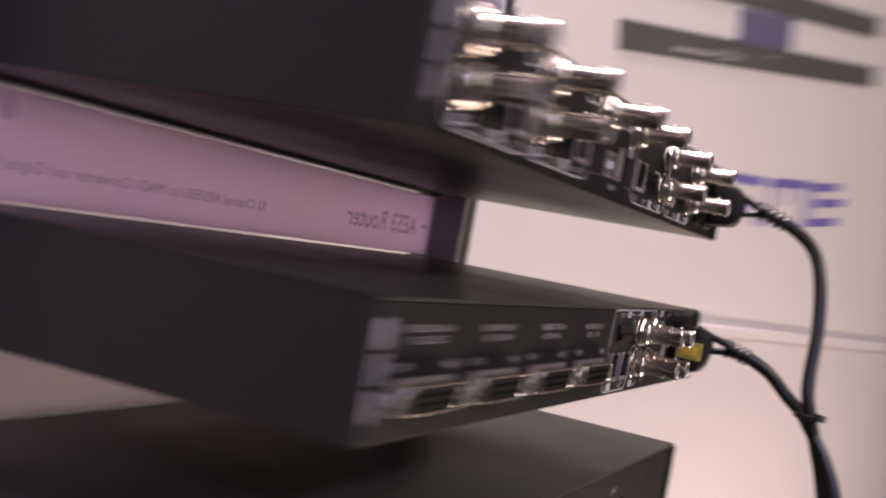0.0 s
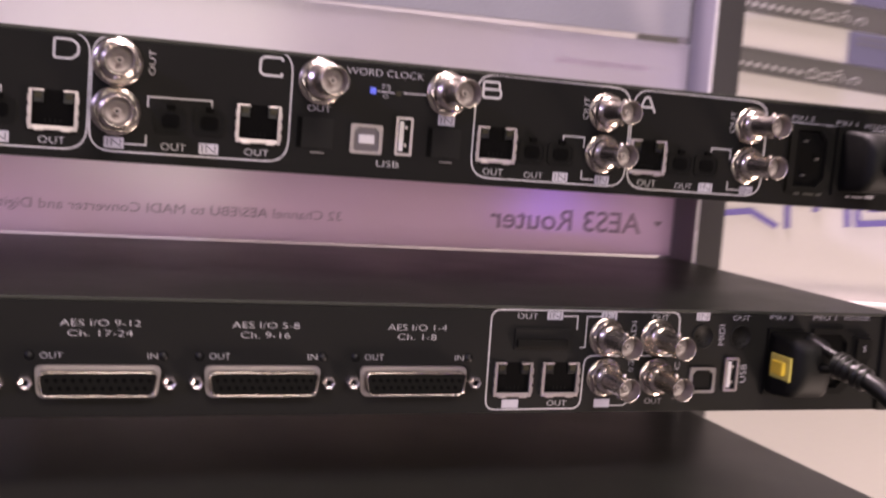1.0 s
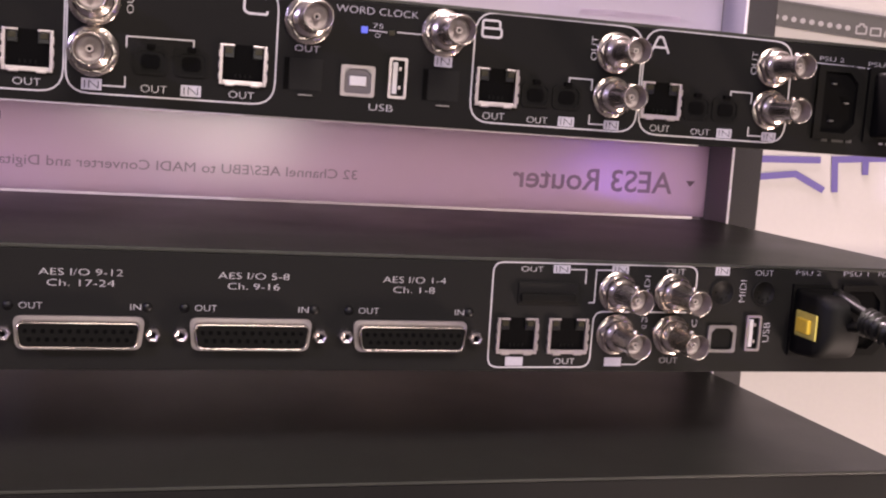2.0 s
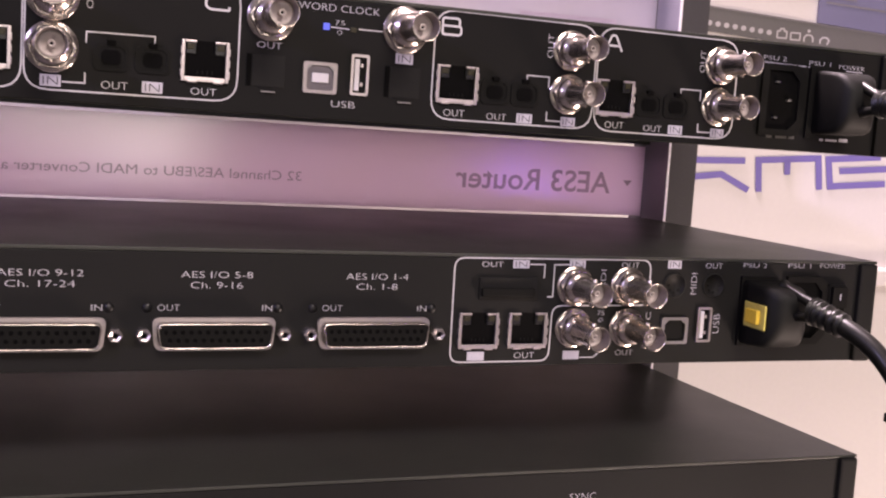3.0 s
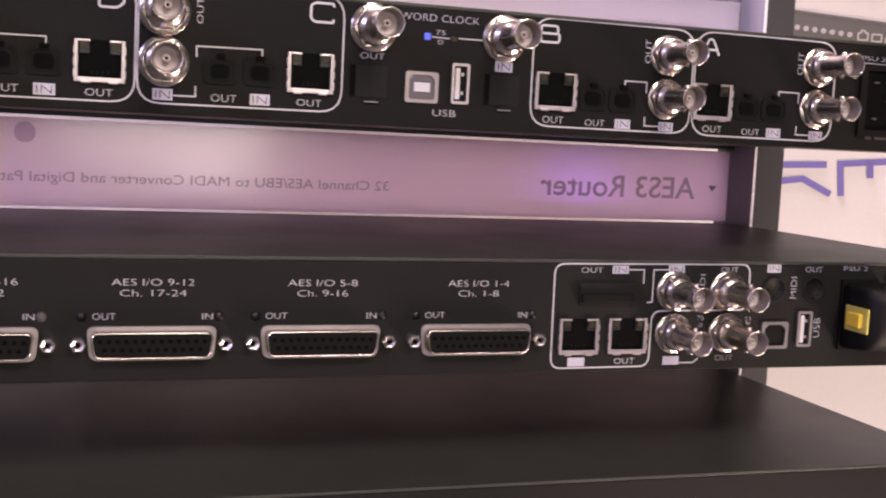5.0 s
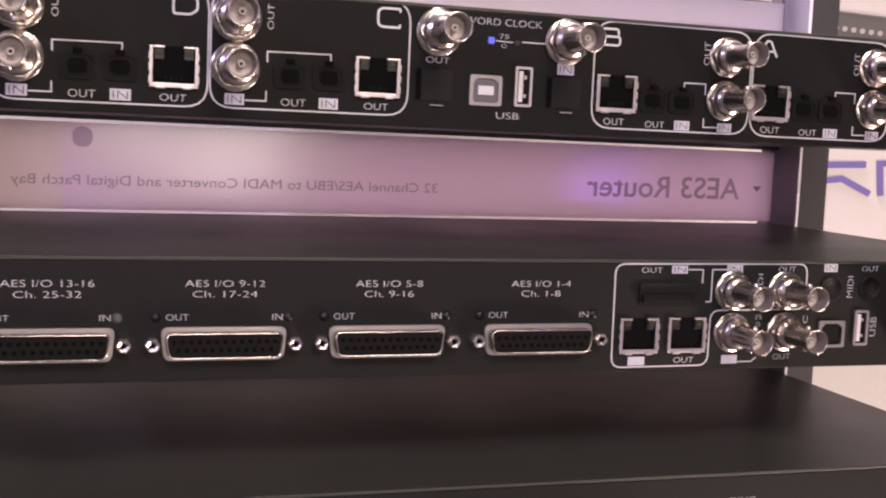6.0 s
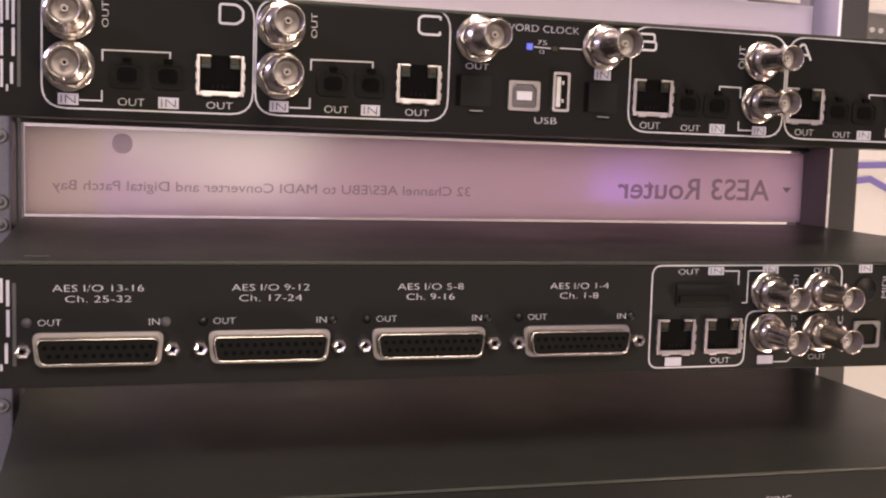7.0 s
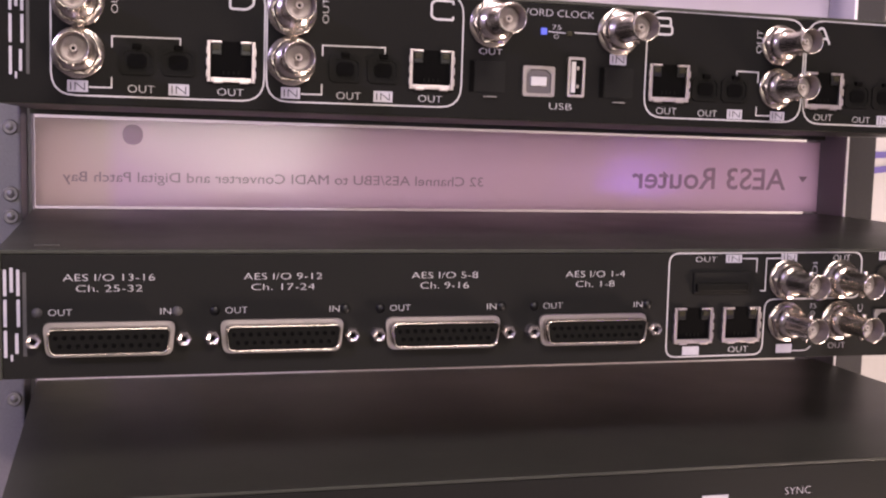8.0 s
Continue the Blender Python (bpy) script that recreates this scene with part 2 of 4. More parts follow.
def ring(outer, inner, y0, y1, bm=None):
    """A tube wall between two outlines of as many points, from y0 (towards the viewer) to y1."""
    bm = bm or bmesh.new()
    loops = [[bm.verts.new((x, y, z)) for x, z in line] for line, y in ((outer, y1), (outer, y0), (inner, y0), (inner, y1))]
    n = len(outer)
    for p in range(4):
        a, b = loops[p], loops[(p + 1) % 4]
        for k in range(n):
            j = (k + 1) % n
            bm.faces.new((a[k], a[j], b[j], b[k]))
    return bm


def round_rect(w, h, r, seg=4, cx=0.0, cz=0.0):
    pts = []
    for sx, sz, start in ((1, 1, 0), (-1, 1, 90), (-1, -1, 180), (1, -1, 270)):
        for k in range(seg + 1):
            a = radians(start + 90 * k / seg)
            pts.append((cx + sx * (w / 2 - r) + r * math.cos(a), cz + sz * (h / 2 - r) + r * math.sin(a)))
    return pts


def round_poly(points, r, seg=5, closed=True):
    """A path with its corners rounded."""
    out, n = [], len(points)
    for k, p in enumerate(points):
        if not closed and k in (0, n - 1):
            out.append(Vector(p))
            continue
        p, a, b = Vector(p), Vector(points[k - 1]), Vector(points[(k + 1) % n])
        da, db = (a - p).normalized(), (b - p).normalized()
        cut = min(r, (a - p).length * 0.45, (b - p).length * 0.45)
        p0, p1 = p + da * cut, p + db * cut
        for i in range(seg + 1):
            t = i / seg
            out.append((1 - t) ** 2 * p0 + 2 * t * (1 - t) * p + t * t * p1)
    return out


def stroke(points, width, r=0.0, closed=True, lift=0.00012, bm=None):
    """A printed line of some width along a path in x and z, on a face at y = 0."""
    path = round_poly(points, r, closed=closed) if r else [Vector(p) for p in points]
    bm = bm or bmesh.new()
    n = len(path)
    left, right = [], []
    for k, p in enumerate(path):
        a = path[k - 1] if closed or k else p
        b = path[(k + 1) % n] if closed or k < n - 1 else p
        d0, d1 = (p - a), (b - p)
        d0 = d0.normalized() if d0.length > 1e-9 else d1.normalized()
        d1 = d1.normalized() if d1.length > 1e-9 else d0
        d = (d0 + d1).normalized()
        side = Vector((-d.y, d.x)) * (width / 2 / max(0.5, d.dot(d0)))
        left.append(bm.verts.new((p.x + side.x, -lift, p.y + side.y)))
        right.append(bm.verts.new((p.x - side.x, -lift, p.y - side.y)))
    for k in range(n if closed else n - 1):
        j = (k + 1) % n
        bm.faces.new((left[k], right[k], right[j], left[j]))
    return bm


TEXTS = {}


def letters(text, x0, x1, z0, z1, rotate=0, mirror=False, lift=0.00012, weight=-0.018):
    """Flat lettering in the built-in font that fills a box in x and z, on a face at y = 0."""
    key = (text, weight)
    if key not in TEXTS:
        curve = bpy.data.curves.new("lettering", "FONT")
        curve.body, curve.resolution_u, curve.offset = text, 3, weight
        ob = new("lettering", curve)
        bpy.context.view_layer.update()
        mesh = bpy.data.meshes.new_from_object(ob.evaluated_get(bpy.context.evaluated_depsgraph_get()))
        TEXTS[key] = mesh
        bpy.data.objects.remove(ob)
        bpy.data.curves.remove(curve)
    bm = bmesh.new()
    bm.from_mesh(TEXTS[key])
    xs, ys = [v.co.x for v in bm.verts], [v.co.y for v in bm.verts]
    ax, bx, ay, by = min(xs), max(xs), min(ys), max(ys)
    for v in bm.verts:
        s, t = (v.co.x - ax) / (bx - ax), (v.co.y - ay) / (by - ay)
        if rotate:
            s, t = 1 - t, s
        if mirror:
            s = 1 - s
        v.co = Vector((x0 + s * (x1 - x0), -lift, z0 + t * (z1 - z0)))
    return bm


def sweep(points, radius, seg=14, steps=10, bm=None, ribs=()):
    """A round cord along a smooth path; ribs swell it at regular steps."""
    pts = [Vector(p) for p in points]
    path = []
    for k in range(len(pts) - 1):
        p0, p1, p2, p3 = pts[max(k - 1, 0)], pts[k], pts[k + 1], pts[min(k + 2, len(pts) - 1)]
        for i in range(steps):
            t = i / steps
            path.append(0.5 * ((2 * p1) + (p2 - p0) * t + (2 * p0 - 5 * p1 + 4 * p2 - p3) * t * t + (3 * p1 - p0 - 3 * p2 + p3) * t ** 3))
    path.append(pts[-1])
    bm = bm or bmesh.new()
    up, rings = Vector((0.3, 0.2, 1)).normalized(), []
    for k, p in enumerate(path):
        d = (path[min(k + 1, len(path) - 1)] - path[max(k - 1, 0)]).normalized()
        side = d.cross(up).normalized()
        up = side.cross(d).normalized()
        f = k / (len(path) - 1)
        r = radius(f) if callable(radius) else radius
        rings.append([bm.verts.new(p + r * (math.cos(math.tau * j / seg) * side + math.sin(math.tau * j / seg) * up)) for j in range(seg)])
    for a, b in zip(rings, rings[1:]):
        for j in range(seg):
            bm.faces.new((a[j], a[(j + 1) % seg], b[(j + 1) % seg], b[j]))
    bm.faces.new(rings[0][::-1])
    bm.faces.new(rings[-1])
    return smooth(bm, 50)


# ---- the hall ----
def structure(name, bm, mat, label, at=(0, 0, 0), turn=(0, 0, 0)):
    ob = part(name, bm, mat, None, "", at, turn)
    return tagged(ob, label, "structure", kind="structure")


# floor, ceiling and outer walls are unseen, added to enclose the room and bounce fill
structure("floor", box(-4, 5, -4, 3, -0.1, 0.0), CARPET, "dark grey carpeted hall floor")
structure("ceiling", box(-4, 5, -4, 3, 2.8, 2.9), CEILING_GREY, "grey hall ceiling high above the stand")
structure("wall_south", box(-4, 5, -4.1, -4.0, 0, 2.8), HALL_LILAC, "lilac grey hall wall opposite the stand")
structure("wall_west", box(-4.1, -4.0, -4, 3, 0, 2.8), HALL_LILAC, "lilac grey side wall of the hall")
structure("wall_east", box(5.0, 5.1, -4, 3, 0, 2.8), HALL_LILAC, "lilac grey far side wall of the hall")
# the display wall runs a little askew to the rack
WALL_AT, WALL_TURN = (0.556, 0.302, 0.0), (0, 0, -15)
structure("wall_north", box(-4.6, 4.6, 0.0, 0.08, 0, 2.8), WALLPAINT, "off-white display wall of the stand behind the rack", WALL_AT, WALL_TURN)
structure("trim", box(-4.6, 4.6, -0.010, 0.0, 1.128, 1.141, 0.002), WALLPAINT, "pale ledge strip running along the display wall", WALL_AT, WALL_TURN)

# blue mark on the wall, as plain strokes, and the printed picture of rack devices
sign = thing("wall_sign", (0.556, 0.3017, 1.2), "violet-blue angular company mark printed on the white wall", "sign", turn=(0, 0, -15))
W = 4.6 * MM
for pts in ([(-60, 10.4), (-7.5, 12.6)],
            [(-60, -3.0), (-24, 2.0), (-3.5, -8.2)],
            [(4.2, -9.0), (2.2, 13.6), (46.0, 17.4), (48.6, -5.0)],
            [(23.4, 15.4), (24.0, 4.4)],
            [(92.0, 20.8), (53.5, 17.2), (56.4, -2.2), (97.0, 1.8)],
            [(62.4, 9.2), (102.0, 13.0)]):
    part("stroke", stroke([(x * MM, z * MM) for x, z in pts], W, closed=False, lift=0.0), LOGO_BLUE, sign, at=(0, -0.0004, 0))

poster = thing("wall_poster", (0.556, 0.3015, 1.2), "printed picture of dark rack devices on the white wall", "poster", turn=(0, 0, -15))


def flat_quad(pts, mat, name, lift):
    part(name, slab([(x * MM, z * MM) for x, z in pts], -lift, 0.0), mat, poster)


SL = -11.5 / 127.2  # the printed devices lean down to one side


def printed_row(base, height, x0=-118.0, x1=300.0):
    """One printed device: dark band, a row of pale dots, four outlined sockets of different form, two small lamps above."""
    lean = lambda x, z: (x, base + z + (x + 41) * SL)
    flat_quad([lean(x0, 0), lean(x1, 0), lean(x1, -height), lean(x0, -height)], POSTER_DARK, "printed_device", 0.0008)
    flat_quad([lean(x0, 0), lean(x1, 0), lean(x1, -1.1), lean(x0, -1.1)], POSTER_EDGE, "printed_edge", 0.0010)
    for k in range(9):
        cx, cz = lean(-48.7 + 6.2 * k, -11.8)
        part("printed_dot", lathe([(0.0, -0.0011), (1.9 * MM, -0.0011), (1.9 * MM, -0.0008)], 10, cx=cx * MM, cz=cz * MM), POSTER_LIGHT, poster)
    forms = ([(-3.4, -2.6), (3.4, -2.6), (3.4, 2.2), (1.4, 2.2), (1.4, 3.8), (-1.4, 3.8), (-1.4, 2.2), (-3.4, 2.2)], [(-3.4, -2.4), (3.4, -2.4), (3.4, 2.4), (-3.4, 2.4)],
             [(-3.2, -2.4), (-3.2, 0.6), (-1.6, 2.4), (1.6, 2.4), (3.2, 0.6), (3.2, -2.4)], [(-3.2, -2.0), (-3.2, 0.6), (-1.6, 2.4), (1.6, 2.4), (3.2, 0.6), (2.0, -2.4)])
    for k, form in enumerate(forms):
        cx, cz = lean((10.2, 20.0, 29.6, 41.4)[k], -11.6)
        part("printed_socket", stroke([((cx + x) * MM, (cz + z) * MM) for x, z in form], 1.2 * MM, 0.0004, k < 2, lift=0.0011), POSTER_LIGHT, poster)
    for x in (29.6, 90.0, 97.0):
        cx, cz = lean(x, -6.4)
        part("printed_dot", lathe([(0.0, -0.0011), (1.2 * MM, -0.0011), (1.2 * MM, -0.0008)], 8, cx=cx * MM, cz=cz * MM), POSTER_LIGHT, poster)


for base in (119.0, 161.0, 203.0):
    printed_row(base, 17.6)
    drop = base - 119.0
    flat_quad([(35, 135 + drop), (122, 128 + drop), (122, 104.5 + drop), (35, 112.5 + drop)], POSTER_BLUE, "printed_caption", 0.0012)
    for k in range(2):
        flat_quad([(40, 131.6 - 4 * k + drop), (62 + 30 * k, 129.8 - 6.6 * k + drop), (62 + 30 * k, 128.6 - 6.6 * k + drop), (40, 130.4 - 4 * k + drop)], POSTER_EDGE, "caption_bar", 0.0014)

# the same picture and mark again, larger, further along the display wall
# added copies, scaled and placed to suit the opening camera view
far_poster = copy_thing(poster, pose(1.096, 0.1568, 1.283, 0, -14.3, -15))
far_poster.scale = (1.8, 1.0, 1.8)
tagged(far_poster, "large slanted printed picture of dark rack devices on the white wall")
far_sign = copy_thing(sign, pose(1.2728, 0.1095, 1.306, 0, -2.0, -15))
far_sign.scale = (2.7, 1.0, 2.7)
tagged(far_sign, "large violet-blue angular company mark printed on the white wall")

# ---- rack frame ----
def upright(x0, x1, y0, y1, mat, label):
    ob = thing("rack_upright", ((x0 + x1) / 2, (y0 + y1) / 2, 0.0), label, "rack post", "posts of the rack frame")
    w, d = (x1 - x0) / 2, (y1 - y0) / 2
    part("post", box(-w, w, -d, d, 0.0, 1.62, 0.0012), mat, ob)
    return ob, w, d


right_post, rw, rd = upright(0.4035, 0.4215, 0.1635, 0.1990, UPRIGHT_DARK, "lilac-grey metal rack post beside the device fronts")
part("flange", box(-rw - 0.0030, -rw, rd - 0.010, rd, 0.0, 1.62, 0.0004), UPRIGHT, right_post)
# the inner face takes a paler colour than the post body
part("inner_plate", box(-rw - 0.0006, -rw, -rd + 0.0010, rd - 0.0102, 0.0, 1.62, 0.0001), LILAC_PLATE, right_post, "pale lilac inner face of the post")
# a thin pale strip paints in the highlight along the near corner
part("edge_strip", box(-rw - 0.0007, -rw + 0.0006, -rd - 0.0005, -rd + 0.0009, 0.0, 1.62, 0.0003), EDGE_PALE, right_post, "pale painted highlight along the post edge")
left_post, lw, ld = upright(-0.0440, -0.0222, 0.1635, 0.1990, UPRIGHT, "lilac-grey metal rack post with round screws")
part("flange", box(lw, lw + 0.0020, ld - 0.011, ld, 0.0, 1.62, 0.0004), UPRIGHT, left_post)
for z in (1.2480, 1.2173, 1.1870, 1.1767, 1.1360, 1.0920):
    screw = part("screw", smooth(lathe([(0, -0.0019), (0.0013, -0.0019), (0.0015, -0.0012), (0.0023, -0.0012), (0.0029, -0.0016), (0.0033, -0.0010), (0.0036, 0.0)], 20)), DULL_GREY, left_post, "dull round screw head", at=(0.0064, -ld, z))

# ---- label strips between the devices ----
FRONT = 0.1857


def label_strip(z0, z1, drop, label, mat=FROSTED):
    """A milky sheet whose upper edge falls by drop from one end to the other."""
    ob = thing("label_strip", (0.19, FRONT, z0), label, "label panel", "label strips of the rack")
    part("sheet", slab([(-0.2085, 0.0), (0.2108, 0.0), (0.2108, z1 - z0 - drop), (-0.2085, z1 - z0)], 0.0, 0.0022), mat, ob)
    return ob


strip = label_strip(1.1802, 1.2221, 0.0027, "milky lilac label strip with mirror-reversed grey lettering")
o = (0.19, 0, 1.1802)


def on_strip(name, bm, mat=TEXT_GREY):
    for v in bm.verts:
        v.co -= Vector(o)
    part(name, bm, mat, strip)


on_strip("lettering", letters("AES3 Router", 0.2868, 0.3800, 1.1921, 1.2042, mirror=True, lift=0.0002, weight=0.012))
on_strip("lettering", letters("32 Channel AES/EBU to MADI Converter and Digital Patch Bay", -0.0061, 0.2030, 1.1905, 1.1968, mirror=True, lift=0.0002, weight=0.0), TEXT_FAINT)
on_strip("arrow_mark", slab([(0.3882, 1.2000), (0.3936, 1.2000), (0.3909, 1.1968)], -0.0002, -0.00005))
# shadow showing through from behind, painted on the sheet as a soft patch
on_strip("smudge", slab([(x, z) for x, z in round_rect(0.0094, 0.0096, 0.0042, 6, 0.0262, 1.2149)], -0.0002, -0.00005), THROUGH_SHADOW)
strip_top = label_strip(1.2695, 1.3060, 0.0035, "milky pale label strip above the devices", FROSTED_DIMMED)
part("lettering_bar", stroke([(0.128, 0.0176), (0.186, 0.0176)], 0.0034, closed=False, lift=0.0002), PALE_PRINT, strip_top)
label_strip(1.0963, 1.1345, 0.0, "dull brownish label strip between two black devices", FROSTED_BROWN)
blank = thing("blank_plate", (0.19, FRONT, 1.3062), "lilac-grey blank plate across the top of the rack", "blank panel")
part("plate", box(-0.2085, 0.2095, 0.0, 0.003, 0.0, 0.088, 0.0005), BLANK_LILAC, blank)

# ---- devices ----
X0, X1, DEPTH, HIGH = -0.0113, 0.4095, 0.1830, 0.0423


SKEW = -0.0405  # the cases run back a little askew to the rear plates


def skewed(bm):
    for v in bm.verts:
        v.co.x += SKEW * v.co.y
    return bm


def device(name, z, tilt, label, plate=PANEL_BLACK, skirt=-0.0017):
    """A black one-unit steel case: shell, rear plate between two cheeks, front plate with ears."""
    ob = thing(name, (0, 0, z), label, "rack device", "devices in the rack", turn=(0, tilt, 0))
    part("case", skewed(box(X0 + 0.0004, X1 - 0.0004, 0.0008, DEPTH, 0.0, HIGH - 0.0006, 0.0006)), STEEL_BLACK, ob)
    part("top_cover", skewed(box(X0, X1, -0.0004, DEPTH - 0.002, HIGH - 0.0012, HIGH, 0.0002)), STEEL_BLACK, ob)
    part("rear_plate", box(X0 + 0.0016, X1 - 0.0088, 0.0, 0.0010, 0.0002, HIGH - 0.0016, 0.0003), plate, ob)
    part("cheek", box(X1 - 0.0086, X1, -0.0016, 0.0022, 0.0, HIGH - 0.0013, 0.0012), plate, ob)
    part("cheek", box(X0, X0 + 0.0014, -0.0006, 0.0022, 0.0, HIGH - 0.0013, 0.0005), STEEL_BLACK, ob)
    part("front_plate", box(-0.0440, 0.4240, 0.1995, 0.2035, -0.0017, HIGH - 0.0045, 0.0006), STEEL_BLACK, ob)
    part("front_web", box(X0 - 0.009, X1 - 0.0075, DEPTH, 0.1995, skirt, HIGH - 0.0045), STEEL_BLACK, ob)
    return ob


def tag(ob, text, x0, x1, z0, z1):
    """A white printed field with dark lettering in it."""
    field = part("print_field", slab([(x0, z0), (x1, z0), (x1, z1), (x0, z1)], -0.00012, 0.0), PRINT_DIM, ob, "white printed field")
    if text:
        mx, mz = (x1 - x0) * 0.14, (z1 - z0) * 0.16
        part("lettering", letters(text, x0 + mx, x1 - mx, z0 + mz, z1 - mz, lift=0.0002), PANEL_BLACK, field)


def word(ob, text, x0, x1, z0, z1, rotate=0, mat=None):
    if rotate:  # the printed capitals are low and wide
        x0, x1 = x0 + 0.08 * (x1 - x0), x1 - 0.08 * (x1 - x0)
    else:
        z0, z1 = z0 + 0.08 * (z1 - z0), z1 - 0.08 * (z1 - z0)
    part("lettering", letters(text, x0, x1, z0, z1, rotate), mat or PRINT, ob)


def line(ob, pts, width=0.00042, r=0.0, closed=False, mat=None):
    part("printed_line", stroke(pts, width, r, closed), mat or PRINT, ob)


KIT = thing("spare", (0, 0, 0), "spare", "spare")  # patterns to copy from, removed at the end


def bnc_pattern():
    """A coaxial bayonet socket: washer, hex nut, threaded collar, slim barrel with a flared open mouth, recessed insulator and contact tube."""
    nut = part("bnc_socket", smooth(lathe([(0, 0), (0.0079, 0), (0.0082, -0.0003), (0.0082, -0.0007), (0.0079, -0.0010), (0.0050, -0.0011)], 36), 40), NICKEL, KIT, "nickel coaxial socket")
    hexa = bmesh.new()
    lathe([(0.0050, -0.0010), (0.0078, -0.0010), (0.0078, -0.0031), (0.0071, -0.0037), (0.0050, -0.0037)], 6, hexa)
    bmesh.ops.bevel(hexa, geom=hexa.edges[:], offset=0.00035, segments=2, affect="EDGES")
    part("hex_nut", smooth(hexa, 25), NICKEL, nut)
    thread = [(0.0050, -0.0034)]
    for k in range(4):
        y = -0.0037 - 0.00062 * k
        thread += [(0.0062, y), (0.0064, y - 0.0002), (0.0064, y - 0.00034), (0.0061, y - 0.00054)]
    part("collar", smooth(lathe(thread + [(0.0060, -0.0064), (0.0054, -0.0067), (0.0045, -0.0073)], 36), 20), NICKEL, nut)
    part("barrel", smooth(lathe([(0.0046, -0.0072), (0.0043, -0.0082), (0.0043, -0.0185), (0.0044, -0.0204), (0.0047, -0.0220), (0.0049, -0.0232), (0.0049, -0.0238), (0.00485, -0.0240), (0.0046, -0.0240), (0.00455, -0.0236)], 36), 40), NICKEL, nut)
    # bore lining is toned darker than the barrel
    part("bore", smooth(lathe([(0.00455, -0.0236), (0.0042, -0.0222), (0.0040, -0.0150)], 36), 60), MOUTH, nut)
    for s in (-1, 1):
        part("bayonet_lug", smooth(lathe([(0.0011, 0.0), (0.0011, -0.0012), (0.0009, -0.0015), (0, -0.0015)], 12)), NICKEL, nut, at=(0, -0.0165, s * 0.0038), turn=(-s * 90, 0, 0))
    part("insulator", smooth(lathe([(0.0041, -0.0150), (0.0041, -0.0178), (0.0031, -0.0180), (0.0029, -0.0176), (0.0013, -0.0176), (0.0012, -0.0165)], 28), 40), INSULATOR, nut, "grey insulator disc")
    part("contact", smooth(lathe([(0.0012, -0.0165), (0.0012, -0.0198), (0.0010, -0.0201), (0.0006, -0.0200), (0.0005, -0.0190)], 16), 40), INSULATOR, nut, "small tubular centre contact")
    part("contact_hole", lathe([(0.0008, -0.0192), (0, -0.0192)], 12), HOLE_BLACK, nut)
    return nut


def rj_pattern():
    """A shielded network socket: folded frame open at the top middle, steps on a flat fill painted black as a well, two
    small lamps.
    """
    w, h = 0.0155, 0.0133
    frame_bm = bmesh.new()
    for x0, x1, z0, z1 in ((-w / 2, -w / 2 + 0.0011, -h / 2, h / 2), (w / 2 - 0.0011, w / 2, -h / 2, h / 2), (-w / 2 + 0.0011, w / 2 - 0.0011, -h / 2, -h / 2 + 0.0015),
                           (-w / 2 + 0.0011, -0.0030, h / 2 - 0.0007, h / 2), (0.0030, w / 2 - 0.0011, h / 2 - 0.0007, h / 2)):
        box(x0, x1, -0.0012, 0.0, z0, z1, 0.0002, frame_bm)
    shield = part("network_socket", frame_bm, TIN, KIT, "tinned square network socket")
    for s in (-1, 1):
        for z in (-0.0040, -0.0003, 0.0034):
            part("spring_tab", box(-0.0003, 0.0003, -0.0015, -0.0001, -0.0012, 0.0012, 0.0002), TIN, shield, at=(s * w / 2, 0, z))
    for x in (-0.0042, 0.0042):
        part("spring_tab", box(-0.0015, 0.0015, -0.0016, -0.0001, -0.0004, 0.0005, 0.0002), TIN, shield, at=(x, 0, -h / 2))
    part("insert", box(-w / 2 + 0.0011, w / 2 - 0.0011, -0.0001, 0.0, -h / 2 + 0.0015, h / 2), HOLE_BLACK, shield)
    for s in (-1, 1):
        part("step", box(-0.0016, 0.0016, -0.0007, 0.0, -0.0018, 0.0018, 0.0002), PLASTIC_BLACK, shield, at=(s * 0.0047, 0, h / 2 - 0.0026))
        part("socket_lamp", box(-0.0012, 0.0012, -0.0011, -0.0004, -0.0009, 0.0009, 0.0002), LED_AMBER, shield, "small unlit amber lamp", at=(s * 0.0049, 0, h / 2 - 0.0020))
    for k in range(4):
        part("contact", box(-0.0003, 0.0003, -0.0003, 0.0, -0.0006, 0.0006, 0.0001), VOID, shield, at=(-0.0024 + 0.0016 * k, 0, -0.0036))
    return shield


def dsub_outline(w, h, r, slope=0.0011):
    return [(p.x, p.y) for p in round_poly([(-w / 2, h / 2), (-w / 2 + slope, -h / 2), (w / 2 - slope, -h / 2), (w / 2, h / 2)], r, 5)]


